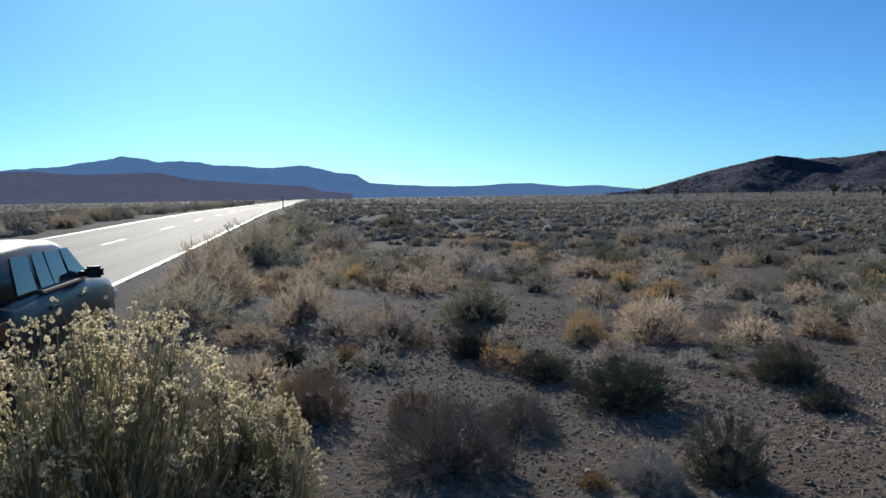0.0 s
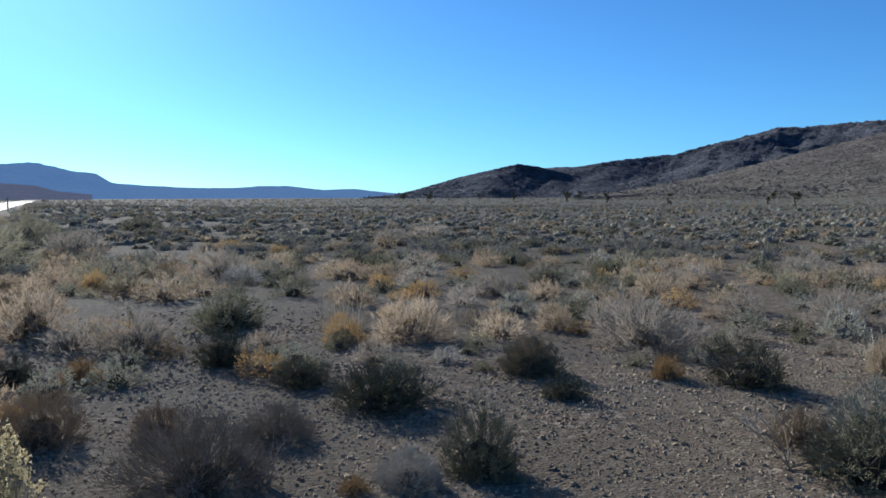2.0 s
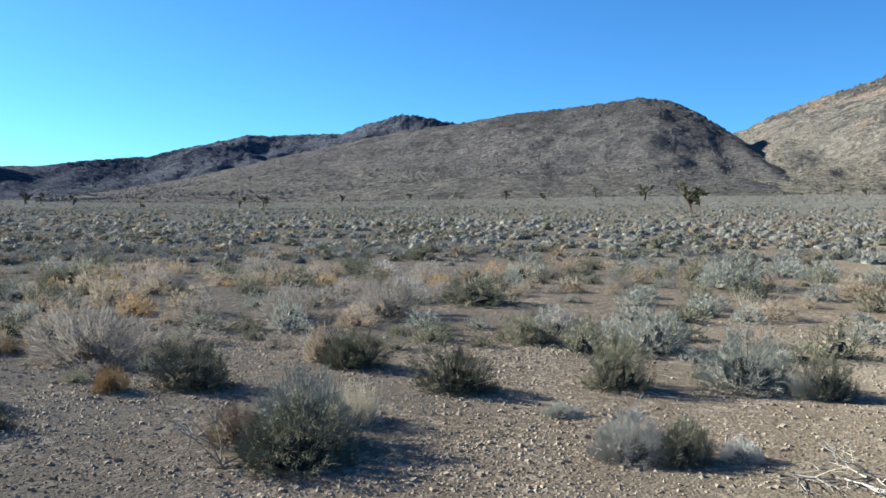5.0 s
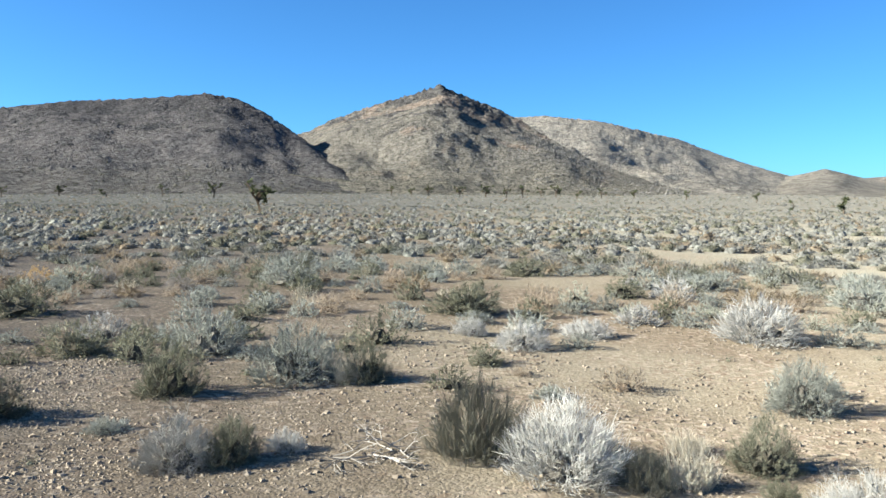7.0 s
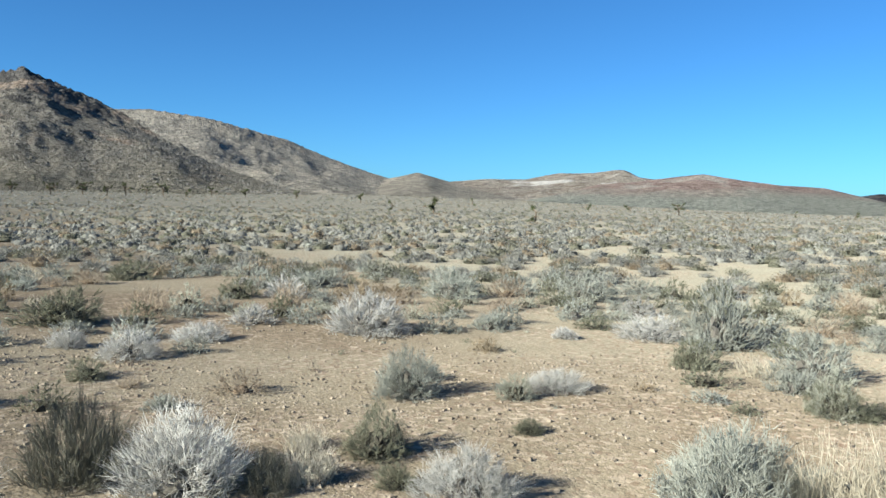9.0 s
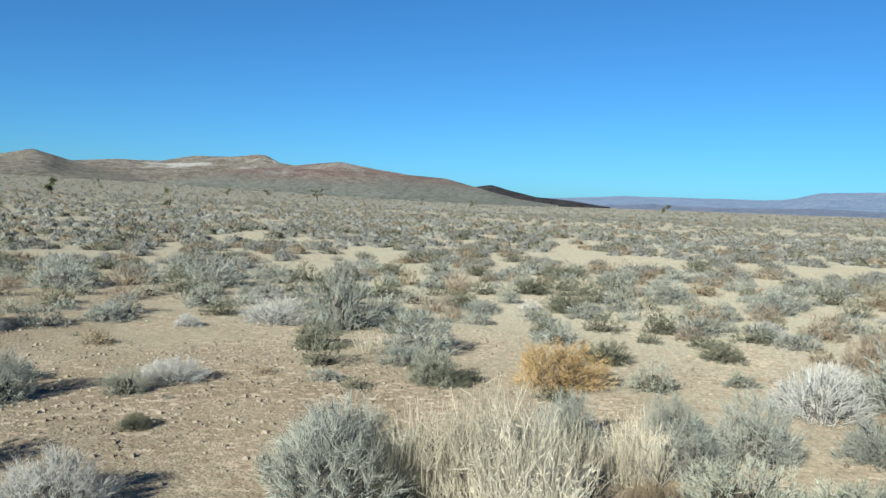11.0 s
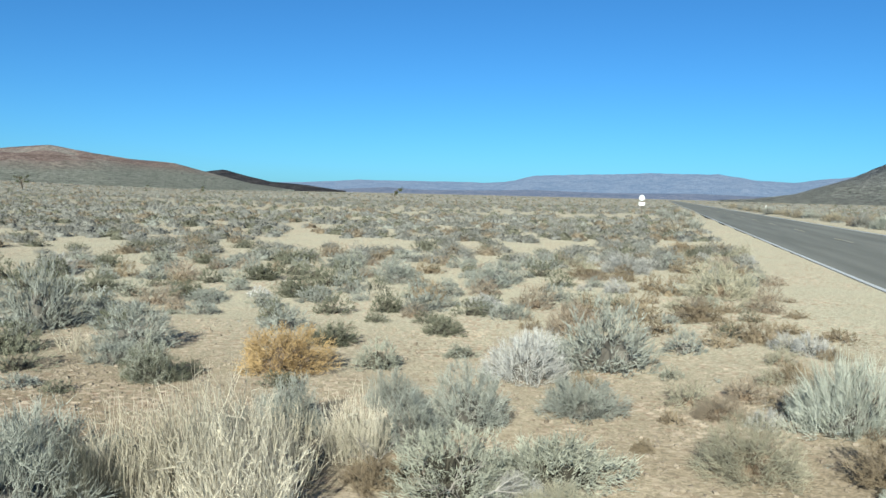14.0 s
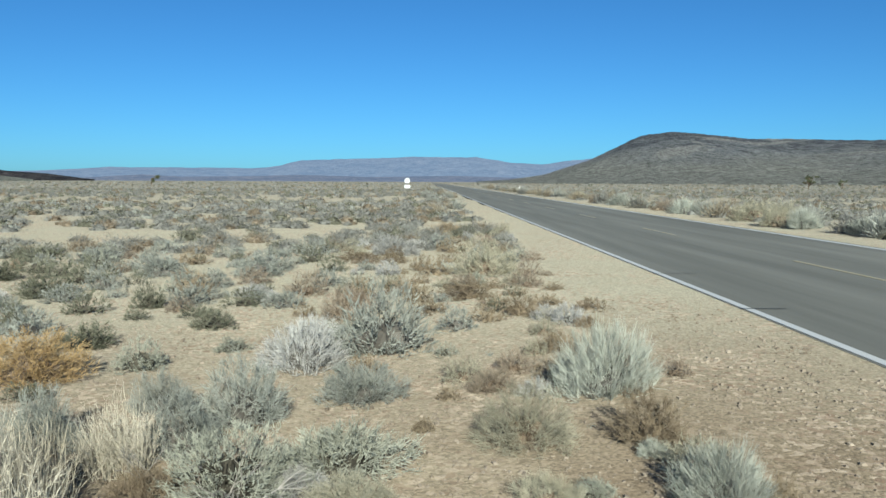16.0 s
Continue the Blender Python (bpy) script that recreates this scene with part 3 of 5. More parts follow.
def lumpy(seed, ragged):
    """An uneven outline: broad lobes and many small knobs push a dome in and out."""
    rng = np.random.RandomState(seed)
    lobes, knobs = unit(rng.normal(size=(9, 3)) + [0, 0, 0.35]), unit(rng.normal(size=(34, 3)) + [0, 0, 0.5])
    push, poke = rng.uniform(-1, 1, 9), rng.uniform(-0.9, 0.9, 34)
    return lambda d: 1 + ragged * np.clip((np.maximum(0, d @ lobes.T) ** 4) @ push + 0.8 * (np.maximum(0, d @ knobs.T) ** 26) @ poke, -0.95, 0.95)


def dome(n, rng, low=-0.05):
    """Directions spread evenly over a dome."""
    k = np.arange(n) + 0.5
    s = np.clip(low + (1 - low) * k / n + rng.normal(0, 0.05, n), low, 1)
    a = k * 2.39996 + rng.normal(0, 0.25, n)
    c = np.sqrt(np.maximum(0, 1 - s * s))
    return np.stack([c * np.cos(a), c * np.sin(a), s], 1)


def blades(p, d, length, width, rng, facing=None):
    """Flat pointed leaves and twig tips, turned outwards where 'facing' is given: corners and triangles."""
    n = len(p)
    if facing is None:
        u, w = side_axes(d)
        a = rng.uniform(0, np.pi, n)[:, None]
        side = np.cos(a) * u + np.sin(a) * w
    else:
        side = unit(np.cross(d, facing + rng.normal(0, 0.45, (n, 3))))
    side = side * np.broadcast_to(width, (n,))[:, None]
    verts = np.stack([p - side, p + side, p + d * np.broadcast_to(length, (n,))[:, None]], 1).reshape(-1, 3)
    return verts, np.arange(3 * n).reshape(n, 3)


def heart_mass(rng, reach, lat, lon, size, rough=0.13):
    """The close tangle in the middle of a bush: an uneven closed dome."""
    e = np.sin(np.linspace(-0.12, 1.32, lat))
    k, j = np.meshgrid(np.arange(lat), np.arange(lon), indexing="ij")
    a = (j + 0.5 * (k % 2) + rng.uniform(-0.3, 0.3, k.shape)) * 2 * np.pi / lon
    up = np.clip(e[k] + rng.normal(0, 0.5 / lat, k.shape) * (k > 0), -0.12, 0.995)
    c = np.sqrt(1 - up * up)
    d = np.concatenate([np.stack([c * np.cos(a), c * np.sin(a), up], -1).reshape(-1, 3), [[0, 0, 1.0]]])
    verts = d * (reach(d) * size * np.clip(1 + rng.normal(0, rough, len(d)), 0.6, 1.3))[:, None]
    verts[:lon, 2] = -0.04
    k, j = np.meshgrid(np.arange(lat - 1), np.arange(lon), indexing="ij")
    q, r = k * lon + j, k * lon + (j + 1) % lon
    even = (k % 2 == 0)[..., None]
    one = np.where(even, np.stack([q, r, q + lon], -1), np.stack([q, r, r + lon], -1)).reshape(-1, 3)
    two = np.where(even, np.stack([r, r + lon, q + lon], -1), np.stack([q, r + lon, q + lon], -1)).reshape(-1, 3)
    j = np.arange(lon)
    cap = np.stack([(lat - 1) * lon + j, (lat - 1) * lon + (j + 1) % lon, np.full(lon, lat * lon)], 1)
    return verts, np.concatenate([one, two, cap])


def bush_shape(seed, clumps=180, per=14, tip=0.17, width=0.0085, up=0.5, fan=0.5, depth=0.42, ragged=0.3, stem=0.012, most=44, mass=(8, 16), core=0.4, round_twigs=True):
    """A bush about 1 wide to each side and 1 high: stems from one root, a close tangle inside, tufts of shoots outside."""
    rng = np.random.RandomState(seed)
    reach = lumpy(seed, ragged)
    d = dome(clumps, rng, 0.0)
    heart = d * (reach(d) * (depth + (0.9 - depth) * rng.uniform(0, 1, clumps) ** 0.6))[:, None]
    heart[:, 2] = np.maximum(heart[:, 2], 0.04)
    axis = unit(d + [0, 0, up] + rng.normal(0, 0.22, (clumps, 3)))
    k = np.repeat(np.arange(clumps), per)
    p = heart[k] + axis[k] * rng.uniform(-0.16, 0.03, len(k))[:, None] + rng.normal(0, 0.032, (len(k), 3))
    p[:, 2] = np.maximum(p[:, 2], 0.0)
    t = unit(axis[k] + rng.normal(0, fan, (len(k), 3)))
    long = tip * np.repeat(rng.uniform(0.65, 1.3, clumps), per) * rng.uniform(0.5, 1.25, len(k))
    wide = width * rng.uniform(0.6, 1.3, len(k))
    shoots = spikes(p, t, long, wide) if round_twigs else blades(p, t, long, 1.3 * wide, rng, unit(d[k] + [0, 0, 0.25]))
    m = min(clumps, most)
    c = rng.choice(clumps, m, replace=False)
    root = np.stack([rng.normal(0, 0.05, m), rng.normal(0, 0.05, m), np.full(m, -0.03)], 1)
    mid = heart[c] * [0.6, 0.6, 0.42] + rng.normal(0, 0.04, (m, 3)) + [0, 0, 0.03]
    wood = [rods(root, mid, stem, stem * 0.75), rods(mid, heart[c] * 0.97, stem * 0.75, stem * 0.3)]
    if core:
        wood.append(heart_mass(rng, reach, *mass, core))
    return joined(*wood), shoots


def tussock_shape(seed, stalks=280, width=0.0065, flare=0.35):
    """Upright stalks from a tight base, forked near the top."""
    rng = np.random.RandomState(seed)
    a, r = rng.uniform(0, 2 * np.pi, stalks), np.sqrt(rng.uniform(0, 1, stalks))
    root = np.stack([0.62 * r * np.cos(a), 0.62 * r * np.sin(a), np.full(stalks, -0.03)], 1)
    d = unit(np.stack([flare * r * np.cos(a), flare * r * np.sin(a), np.full(stalks, 1.0)], 1) + rng.normal(0, 0.3, (stalks, 3)))
    size = rng.uniform(0.35, 1.0, stalks) * (1.05 - 0.35 * r * r)
    mid = root + d * (size * 0.5)[:, None]
    tip = mid + unit(d + rng.normal(0, 0.4, (stalks, 3)) + [0, 0, 0.2]) * (size * 0.5)[:, None]
    pieces = [rods(root, mid, width, width * 0.8), rods(mid, tip, width * 0.8, width * 0.3)]
    k = rng.randint(0, stalks, stalks * 4)
    f = rng.uniform(-0.6, 1, len(k))[:, None]
    p = np.where(f > 0, mid[k] * (1 - f) + tip[k] * f, mid[k] * (1 + f) - root[k] * f)
    return joined(*pieces), spikes(p, unit(d[k] + rng.normal(0, 0.75, (len(k), 3))), rng.uniform(0.08, 0.28, len(k)), width * 0.6)


def flower_heads(seed, clusters, per, bristles, size=0.02):
    """Clusters of small round fluffy heads at the ends of the stems, thick over the top, few lower down."""
    rng = np.random.RandomState(seed)
    d = np.vstack([dome(clusters, rng, 0.66), dome(clusters // 9, rng, 0.1)])
    clusters = len(d)
    heart = d * (lumpy(seed, 0.16)(d) * rng.uniform(0.93, 1.04, clusters))[:, None]
    k = np.repeat(np.arange(clusters), per)
    p = heart[k] + rng.normal(0, 0.028, (len(k), 3)) * [1, 1, 0.8]
    ball = np.array([(1, 0, 0), (0, 1, 0), (-1, 0, 0), (0, -1, 0), (0, 0, 1), (0, 0, -1)], float)
    faces = np.array([(0, 1, 4), (1, 2, 4), (2, 3, 4), (3, 0, 4), (1, 0, 5), (2, 1, 5), (3, 2, 5), (0, 3, 5)])
    r = size * rng.uniform(0.6, 1.05, len(k))
    pts = (ball[None] + rng.uniform(-0.2, 0.2, (len(k), 6, 3))) * (0.55 * r)[:, None, None] * [1, 1, 0.6] + p[:, None, :]
    heads = [(pts.reshape(-1, 3), (faces[None] + (6 * np.arange(len(k)))[:, None, None]).reshape(-1, 3))]
    for _ in range(bristles):
        way = unit(rng.normal(size=p.shape) + [0, 0, 0.15])
        way = way * [1, 1, 0.6]
        heads.append(blades(p + way * (0.3 * r)[:, None], way, 0.85 * r, 0.22 * r, rng))
    return joined(*heads)


# name: (material, leaf material, label, shape settings)
KINDS = {
    "sagebrush": ("sage", "sage_leaf", "grey-green twiggy sagebrush growing on sandy ground", dict()),
    "bare_twig_bush": ("tan", "twig", "leafless grey-brown twiggy bush on stony ground", dict(clumps=190, tip=0.2, width=0.006, core=0.3)),
    "blackbrush": ("dark", "dark_leaf", "dark olive-grey dense low desert shrub", dict(tip=0.15, width=0.009, ragged=0.36, up=0.4)),
    "bleached_bush": ("sage", "white", "pale bleached leafless twiggy bush", dict(clumps=210, tip=0.25, width=0.0062, fan=0.42, ragged=0.16, depth=0.45, core=0.36)),
    "golden_bush": ("tan", "gold", "dry golden-orange rounded bush", dict(clumps=240, tip=0.11, ragged=0.24)),
    "rust_bush": ("rust", "rust", "low dry rust-brown bush", dict(clumps=110, tip=0.22, fan=0.7, depth=0.35, core=0.3)),
    "tan_bush": ("tan", "tan_tip", "dry tan fine-twigged bush", dict(clumps=180, tip=0.2, width=0.0065, fan=0.5, ragged=0.24, core=0.36)),
    "green_ephedra": ("green", "green", "dark green upright broom-like shrub", dict(clumps=170, tip=0.38, width=0.006, up=1.0, fan=0.28, depth=0.3, ragged=0.24, core=0.3)),
    "low_mat_shrub": ("dark", "mat", "low spreading grey-green leafy shrub", dict(tip=0.13, width=0.01, ragged=0.4, up=0.35)),
    "pale_rabbitbrush": ("sage", "pale", "pale silvery-green upright rabbitbrush", dict(clumps=180, tip=0.34, width=0.0065, up=0.8, fan=0.28, depth=0.35, ragged=0.2, core=0.32)),
    "dry_fuzzy_bush": ("tan", "fuzz", "dry sprawling straw-coloured fine bush", dict(clumps=230, tip=0.2, width=0.005, fan=0.6, depth=0.35, core=0.36)),
}
BARE = ("bare_twig_bush", "bleached_bush", "tan_bush", "green_ephedra", "pale_rabbitbrush", "dry_fuzzy_bush", "rust_bush")
MESHES, HALF, LIGHT, TINY = {}, {}, {}, {}
for kind, (stem_mat, leaf_mat, _, how) in KINDS.items():
    # store, variants, share of the tufts, shoots in each, thickness, stems, tangle, round twigs
    for store, variants, c, per, thick, most, mass, full in ((MESHES, 4, 1.35, 19, 0.68, 44, (10, 20), True), (HALF, 3, 1.15, 15, 0.88, 20, (8, 15), False), (LIGHT, 4, 0.7, 8, 1.65, 8, (6, 12), False), (TINY, 2, 0.12, 6, 2.8, 5, (4, 8), False)):
        store[kind] = []
        for variant in range(variants):
            fitted = dict(how, core=how.get("core", 0.4) * (1.0 if store in (MESHES, HALF) else 0.72), clumps=int(how.get("clumps", 180) * c), per=per, width=how.get("width", 0.0085) * thick, stem=0.012 * thick ** 0.5, most=most, mass=mass, round_twigs=full)
            inside, shoots = bush_shape(100 * variant + len(kind), **fitted)
            if store is TINY:
                store[kind].append((mesh_from(kind + "_tuft", *joined(inside, shoots), M[leaf_mat]), None))
                continue
            store[kind].append((mesh_from(kind + "_stems", *inside, M[stem_mat]), mesh_from(kind + "_shoots", *shoots, M[leaf_mat])))
for store, seeds, stalks, wide in ((MESHES, (1, 2, 3), 400, 0.0062), (LIGHT, (4, 5, 6), 70, 0.012)):
    store["straw_tussock"] = []
    for s in seeds:
        stalk_part, shoot_part = tussock_shape(s, stalks, wide)
        store["straw_tussock"].append((mesh_from("straw_stalks", *stalk_part, M["straw"]), mesh_from("straw_shoots", *shoot_part, M["straw"])))
HALF["straw_tussock"] = LIGHT["straw_tussock"]
MESHES["flowering_rabbitbrush"] = []
for variant in range(2):
    inside, shoots = bush_shape(77 + variant, 460, 24, 0.2, 0.0045, 0.6, 0.35, 0.3, 0.2, mass=(12, 24), core=0.4, round_twigs=False)
    MESHES["flowering_rabbitbrush"].append((mesh_from("rabbitbrush_stems", *joined(inside, shoots), M["rabbit"]), mesh_from("rabbitbrush_heads", *flower_heads(77 + variant, 170, 13, 9), M["flower"])))
LABELS = {k: v[2] for k, v in KINDS.items()}
LABELS["straw_tussock"] = "tall clump of dry straw-coloured stalks"
LABELS["flowering_rabbitbrush"] = "tall rabbitbrush with dried cream flower heads"
SECOND = {"flowering_rabbitbrush": "seed_fluff"}
GROUPS = {}
PLANTED = []
pick = random.Random(4)


def plant(kind, x, y, r, h, store=MESHES):
    """One plant as a thing: an Empty at its foot with its stems and leaves."""
    meshes = store[kind]
    twig_mesh, leaf_mesh = meshes[pick.randrange(len(meshes))]
    root = new(kind)
    twist = pick.uniform(0, 360)
    root.matrix_basis = pose(x, y, float(ground_z(x, y)) - 0.01, pick.uniform(-4, 4), pick.uniform(-4, 4), twist) @ Matrix.Diagonal((r * pick.uniform(0.92, 1.1), r * pick.uniform(0.92, 1.1), h, 1))
    part_mesh("branchwork", twig_mesh, root)
    if leaf_mesh:
        part_mesh(SECOND.get(kind, "brushwood" if kind in BARE else "foliage"), leaf_mesh, root)
    tagged(root, LABELS[kind], "shrub" if kind != "straw_tussock" else "grass clump", "desert shrubs")
    PLANTED.append((x, y, r))
    return root


# places of the plants near the camera: x, y, half width, height
NEAR = {}
NEAR["flowering_rabbitbrush"] = [
    (-0.95, 3.30, 0.66, 1.17), (-0.38, 3.36, 0.36, 0.86), (-1.70, 3.10, 0.55, 1.13),
]
NEAR["tan_bush"] = [
    (4.40, 3.90, 0.19, 0.25), (0.58, 5.97, 0.19, 0.24), (-0.16, 6.19, 0.28, 0.39), (-0.39, -7.14, 0.24, 0.19), (3.90, 6.52, 0.29, 0.32),
    (7.02, 5.07, 0.21, 0.34), (3.66, 8.55, 0.49, 0.52), (-0.87, 9.59, 0.37, 0.25), (5.72, 8.65, 0.29, 0.33), (-0.23, 10.93, 0.49, 0.67),
    (1.24, -11.01, 0.34, 0.50), (-1.84, 13.97, 0.84, 0.99), (5.31, 15.38, 0.57, 0.40), (-0.66, 16.65, 0.41, 0.32),
    (4.63, 18.08, 0.46, 0.36),
]
NEAR["golden_bush"] = [
    (1.40, 4.36, 0.13, 0.12), (4.90, 5.74, 0.21, 0.28), (0.17, 7.98, 0.26, 0.27), (2.06, 9.11, 0.15, 0.12), (-0.98, 15.25, 0.32, 0.30),
    (0.66, 15.34, 0.33, 0.50), (6.07, 23.13, 0.42, 0.31), (5.16, 24.90, 0.81, 0.36), (3.70, -7.45, 0.6, 0.54),
]
NEAR["sagebrush"] = [
    (3.26, -3.64, 0.44, 0.61), (0.65, 4.86, 0.45, 0.46), (3.55, -4.03, 0.51, 0.53), (1.29, 5.55, 0.28, 0.28), (4.61, 3.50, 0.38, 0.47),
    (2.69, -5.59, 0.31, 0.44), (1.54, -6.32, 0.35, 0.46), (6.16, 2.14, 0.15, 0.13), (2.22, -6.60, 0.24, 0.31), (0.72, -7.07, 0.39, 0.38),
    (7.16, -1.33, 0.15, 0.14), (6.82, -3.42, 0.34, 0.42), (7.99, 0.97, 0.47, 0.51), (1.11, -8.96, 0.27, 0.17), (0.65, -9.10, 0.60, 0.68),
    (0.74, 9.26, 0.48, 0.45), (5.95, 7.26, 0.62, 0.64), (9.40, 2.15, 0.50, 0.45), (5.75, -7.92, 0.48, 0.46), (7.75, -8.79, 0.53, 0.79),
]
NEAR["sagebrush"] += [
    (9.23, 7.26, 0.45, 0.46), (10.09, 6.11, 0.62, 0.61), (10.14, -6.63, 0.33, 0.33), (6.78, 12.10, 0.44, 0.45), (7.44, -12.10, 0.39, 0.26),
    (13.73, -8.11, 0.61, 0.53), (15.44, 4.13, 0.39, 0.26), (11.11, 11.61, 0.51, 0.47), (3.43, -15.81, 0.51, 0.42), (16.13, 2.15, 0.57, 0.54),
    (12.47, -10.49, 0.74, 0.52), (3.05, 16.19, 0.64, 0.64), (5.36, -16.09, 0.53, 0.46), (3.36, -16.79, 0.53, 0.44), (16.24, -6.26, 0.60, 0.45),
    (18.01, -0.53, 0.56, 0.35), (14.68, 12.24, 0.60, 0.56), (7.49, -18.17, 0.62, 0.44), (0.76, 26.12, 1.10, 0.76), (10.18, 24.69, 0.85, 0.61),
]
NEAR["sagebrush"] += [
    (13.59, 28.51, 1.00, 0.66),
]
NEAR["blackbrush"] = [
    (4.25, 3.28, 0.42, 0.34), (2.19, 4.31, 0.29, 0.38), (4.59, -2.20, 0.15, 0.17), (5.44, 1.08, 0.24, 0.32), (5.23, -3.67, 0.15, 0.13), (2.26, 5.97, 0.42, 0.42),
    (1.90, 6.98, 0.30, 0.29), (6.53, 3.23, 0.38, 0.37), (3.91, 6.37, 0.31, 0.30), (5.37, 5.21, 0.41, 0.38), (7.39, 2.06, 0.31, 0.45),
    (7.85, 0.28, 0.24, 0.34), (4.52, -6.59, 0.30, 0.27), (1.44, 8.07, 0.28, 0.32), (-0.33, 8.23, 0.26, 0.24), (6.87, 4.60, 0.37, 0.43),
    (8.68, -0.93, 0.22, 0.21), (9.06, 3.49, 0.40, 0.36), (6.78, -7.17, 0.34, 0.32), (3.96, -9.22, 0.38, 0.29), (1.93, 10.19, 0.54, 0.55),
]
NEAR["blackbrush"] += [
    (2.90, -10.55, 0.36, 0.29), (5.51, -10.74, 0.24, 0.25), (12.60, -1.04, 0.61, 0.55), (4.24, -12.12, 0.27, 0.31), (12.06, 5.60, 0.65, 0.47),
    (7.92, -12.32, 0.36, 0.28), (6.31, -13.27, 0.56, 0.40), (14.74, -4.14, 0.42, 0.34), (8.85, 13.45, 0.45, 0.31), (8.02, -15.07, 0.47, 0.38),
    (11.01, 14.22, 0.57, 0.41), (18.67, -2.92, 0.59, 0.42), (20.17, 11.04, 0.48, 0.42), (4.25, 41.80, 1.19, 0.68),
]
NEAR["straw_tussock"] = [
    (2.50, -4.20, 0.44, 0.78), (4.92, -1.76, 0.19, 0.29), (2.05, -5.24, 0.28, 0.45), (5.19, 3.46, 0.24, 0.35), (7.83, 0.49, 0.16, 0.30),
    (6.13, -7.52, 0.27, 0.28), (3.14, 9.41, 0.35, 0.50), (4.81, 9.29, 0.29, 0.29), (13.43, 1.55, 0.28, 0.37),
]
NEAR["bleached_bush"] = [
    (4.23, -2.49, 0.31, 0.30), (0.87, -4.85, 0.15, 0.16), (5.15, -1.07, 0.42, 0.51), (5.37, 1.41, 0.24, 0.31), (5.62, 0.76, 0.13, 0.15),
    (6.35, -4.83, 0.33, 0.23), (1.42, -8.38, 0.49, 0.55), (9.64, -1.47, 0.34, 0.33), (10.70, -0.95, 0.22, 0.28), (10.54, -2.45, 0.34, 0.26),
    (9.03, -7.12, 0.20, 0.18), (10.53, -4.78, 0.60, 0.58), (8.58, -8.30, 0.46, 0.38), (3.02, -13.45, 0.33, 0.22), (0.93, -19.53, 0.61, 0.50),
]
NEAR["green_ephedra"] = [
    (2.97, -3.77, 0.19, 0.41), (4.87, -1.48, 0.17, 0.20), (5.54, -0.53, 0.34, 0.42),
]
NEAR["low_mat_shrub"] = [
    (-0.78, -4.68, 0.11, 0.12), (1.25, -4.81, 0.33, 0.29), (0.73, -5.20, 0.40, 0.38), (6.23, -4.28, 0.15, 0.17), (4.60, -6.58, 0.25, 0.29),
    (2.97, -8.19, 0.23, 0.23), (2.34, -9.19, 0.20, 0.16),
]
NEAR["rust_bush"] = [
    (-1.73, -4.55, 0.11, 0.13), (1.74, -4.76, 0.20, 0.24), (-1.32, -5.62, 0.27, 0.33), (0.19, -6.04, 0.10, 0.10), (2.29, -5.74, 0.12, 0.16),
    (-1.18, -8.59, 0.19, 0.27), (-1.76, -9.84, 0.17, 0.18), (-1.06, -10.87, 0.28, 0.33), (-0.48, -12.70, 0.48, 0.28), (-1.86, -13.09, 0.18, 0.12),
    (0.86, -17.78, 0.37, 0.23), (1.69, -18.51, 0.58, 0.24), (-0.44, -25.60, 0.53, 0.57),
]
NEAR["pale_rabbitbrush"] = [
    (-1.40, -4.51, 0.26, 0.33), (-1.27, -5.31, 0.11, 0.10), (-1.31, -6.92, 0.42, 0.51), (-13.5, -29.0, 0.6, 0.68),
]
NEAR["dry_fuzzy_bush"] = [
    (0.56, -4.53, 0.28, 0.22), (-0.51, -4.54, 0.18, 0.18), (-0.50, -5.65, 0.35, 0.34), (-0.95, -15.45, 0.64, 0.62), (-13.2, -30.6, 0.7, 0.95),
    (-1.92, 11.24, 0.67, 0.65), (-1.49, 20.86, 1.10, 1.06), (-0.58, 32.26, 1.25, 1.15),
]
NEAR["bleached_bush"] += [(1.74, 4.35, 0.17, 0.21)]
NEAR["golden_bush"] += [(2.9, 8.7, 0.3, 0.38)]
NEAR["blackbrush"] += [(3.68, 5.59, 0.21, 0.18), (5.23, -2.37, 0.27, 0.3)]
NEAR["sagebrush"] += [(5.4, -7.15, 0.27, 0.31)]
NEAR["straw_tussock"] += [(5.6, -2.0, 0.16, 0.18), (2.15, -3.95, 0.36, 0.62), (2.88, -4.1, 0.34, 0.6), (2.35, -4.65, 0.3, 0.5)]
NEAR["sagebrush"] += [(2.75, -4.75, 0.34, 0.46), (1.75, -5.6, 0.3, 0.36)]
for kind, spots in NEAR.items():
    for spot in spots:
        grown = {"flowering_rabbitbrush": 1.04, "golden_bush": 0.92, "low_mat_shrub": 1.3, "dry_fuzzy_bush": 1.2, "bleached_bush": 1.15, "straw_tussock": 1.2}.get(kind, 1.12)
        plant("bare_twig_bush" if kind == "sagebrush" and spot[1] > 4 else kind, spot[0], spot[1], spot[2] * grown, spot[3] * grown * (0.85 if kind == "bleached_bush" else 0.96), MESHES if math.hypot(spot[0], spot[1]) < (14 if spot[2] > 0.8 else 8.4) else HALF)

# rounded pale bushes in a row beyond the road
row = random.Random(9)
for y in [-78, -66, -59, -50, -44, -37.5, -34.5, -25, 24, 27.5, 30, 34, 37, 40.5, 44, 49, 53, 58, 64, 71, 79]:
    size = row.uniform(0.7, 1.15)
    plant(row.choice(("pale_rabbitbrush", "dry_fuzzy_bush", "dry_fuzzy_bush", "tan_bush")), -14.4 + row.uniform(-0.8, 0.6), y + row.uniform(-1, 1), size, size * row.uniform(0.8, 1.0), HALF)

# the plants between them, scattered
field = np.random.RandomState(21)


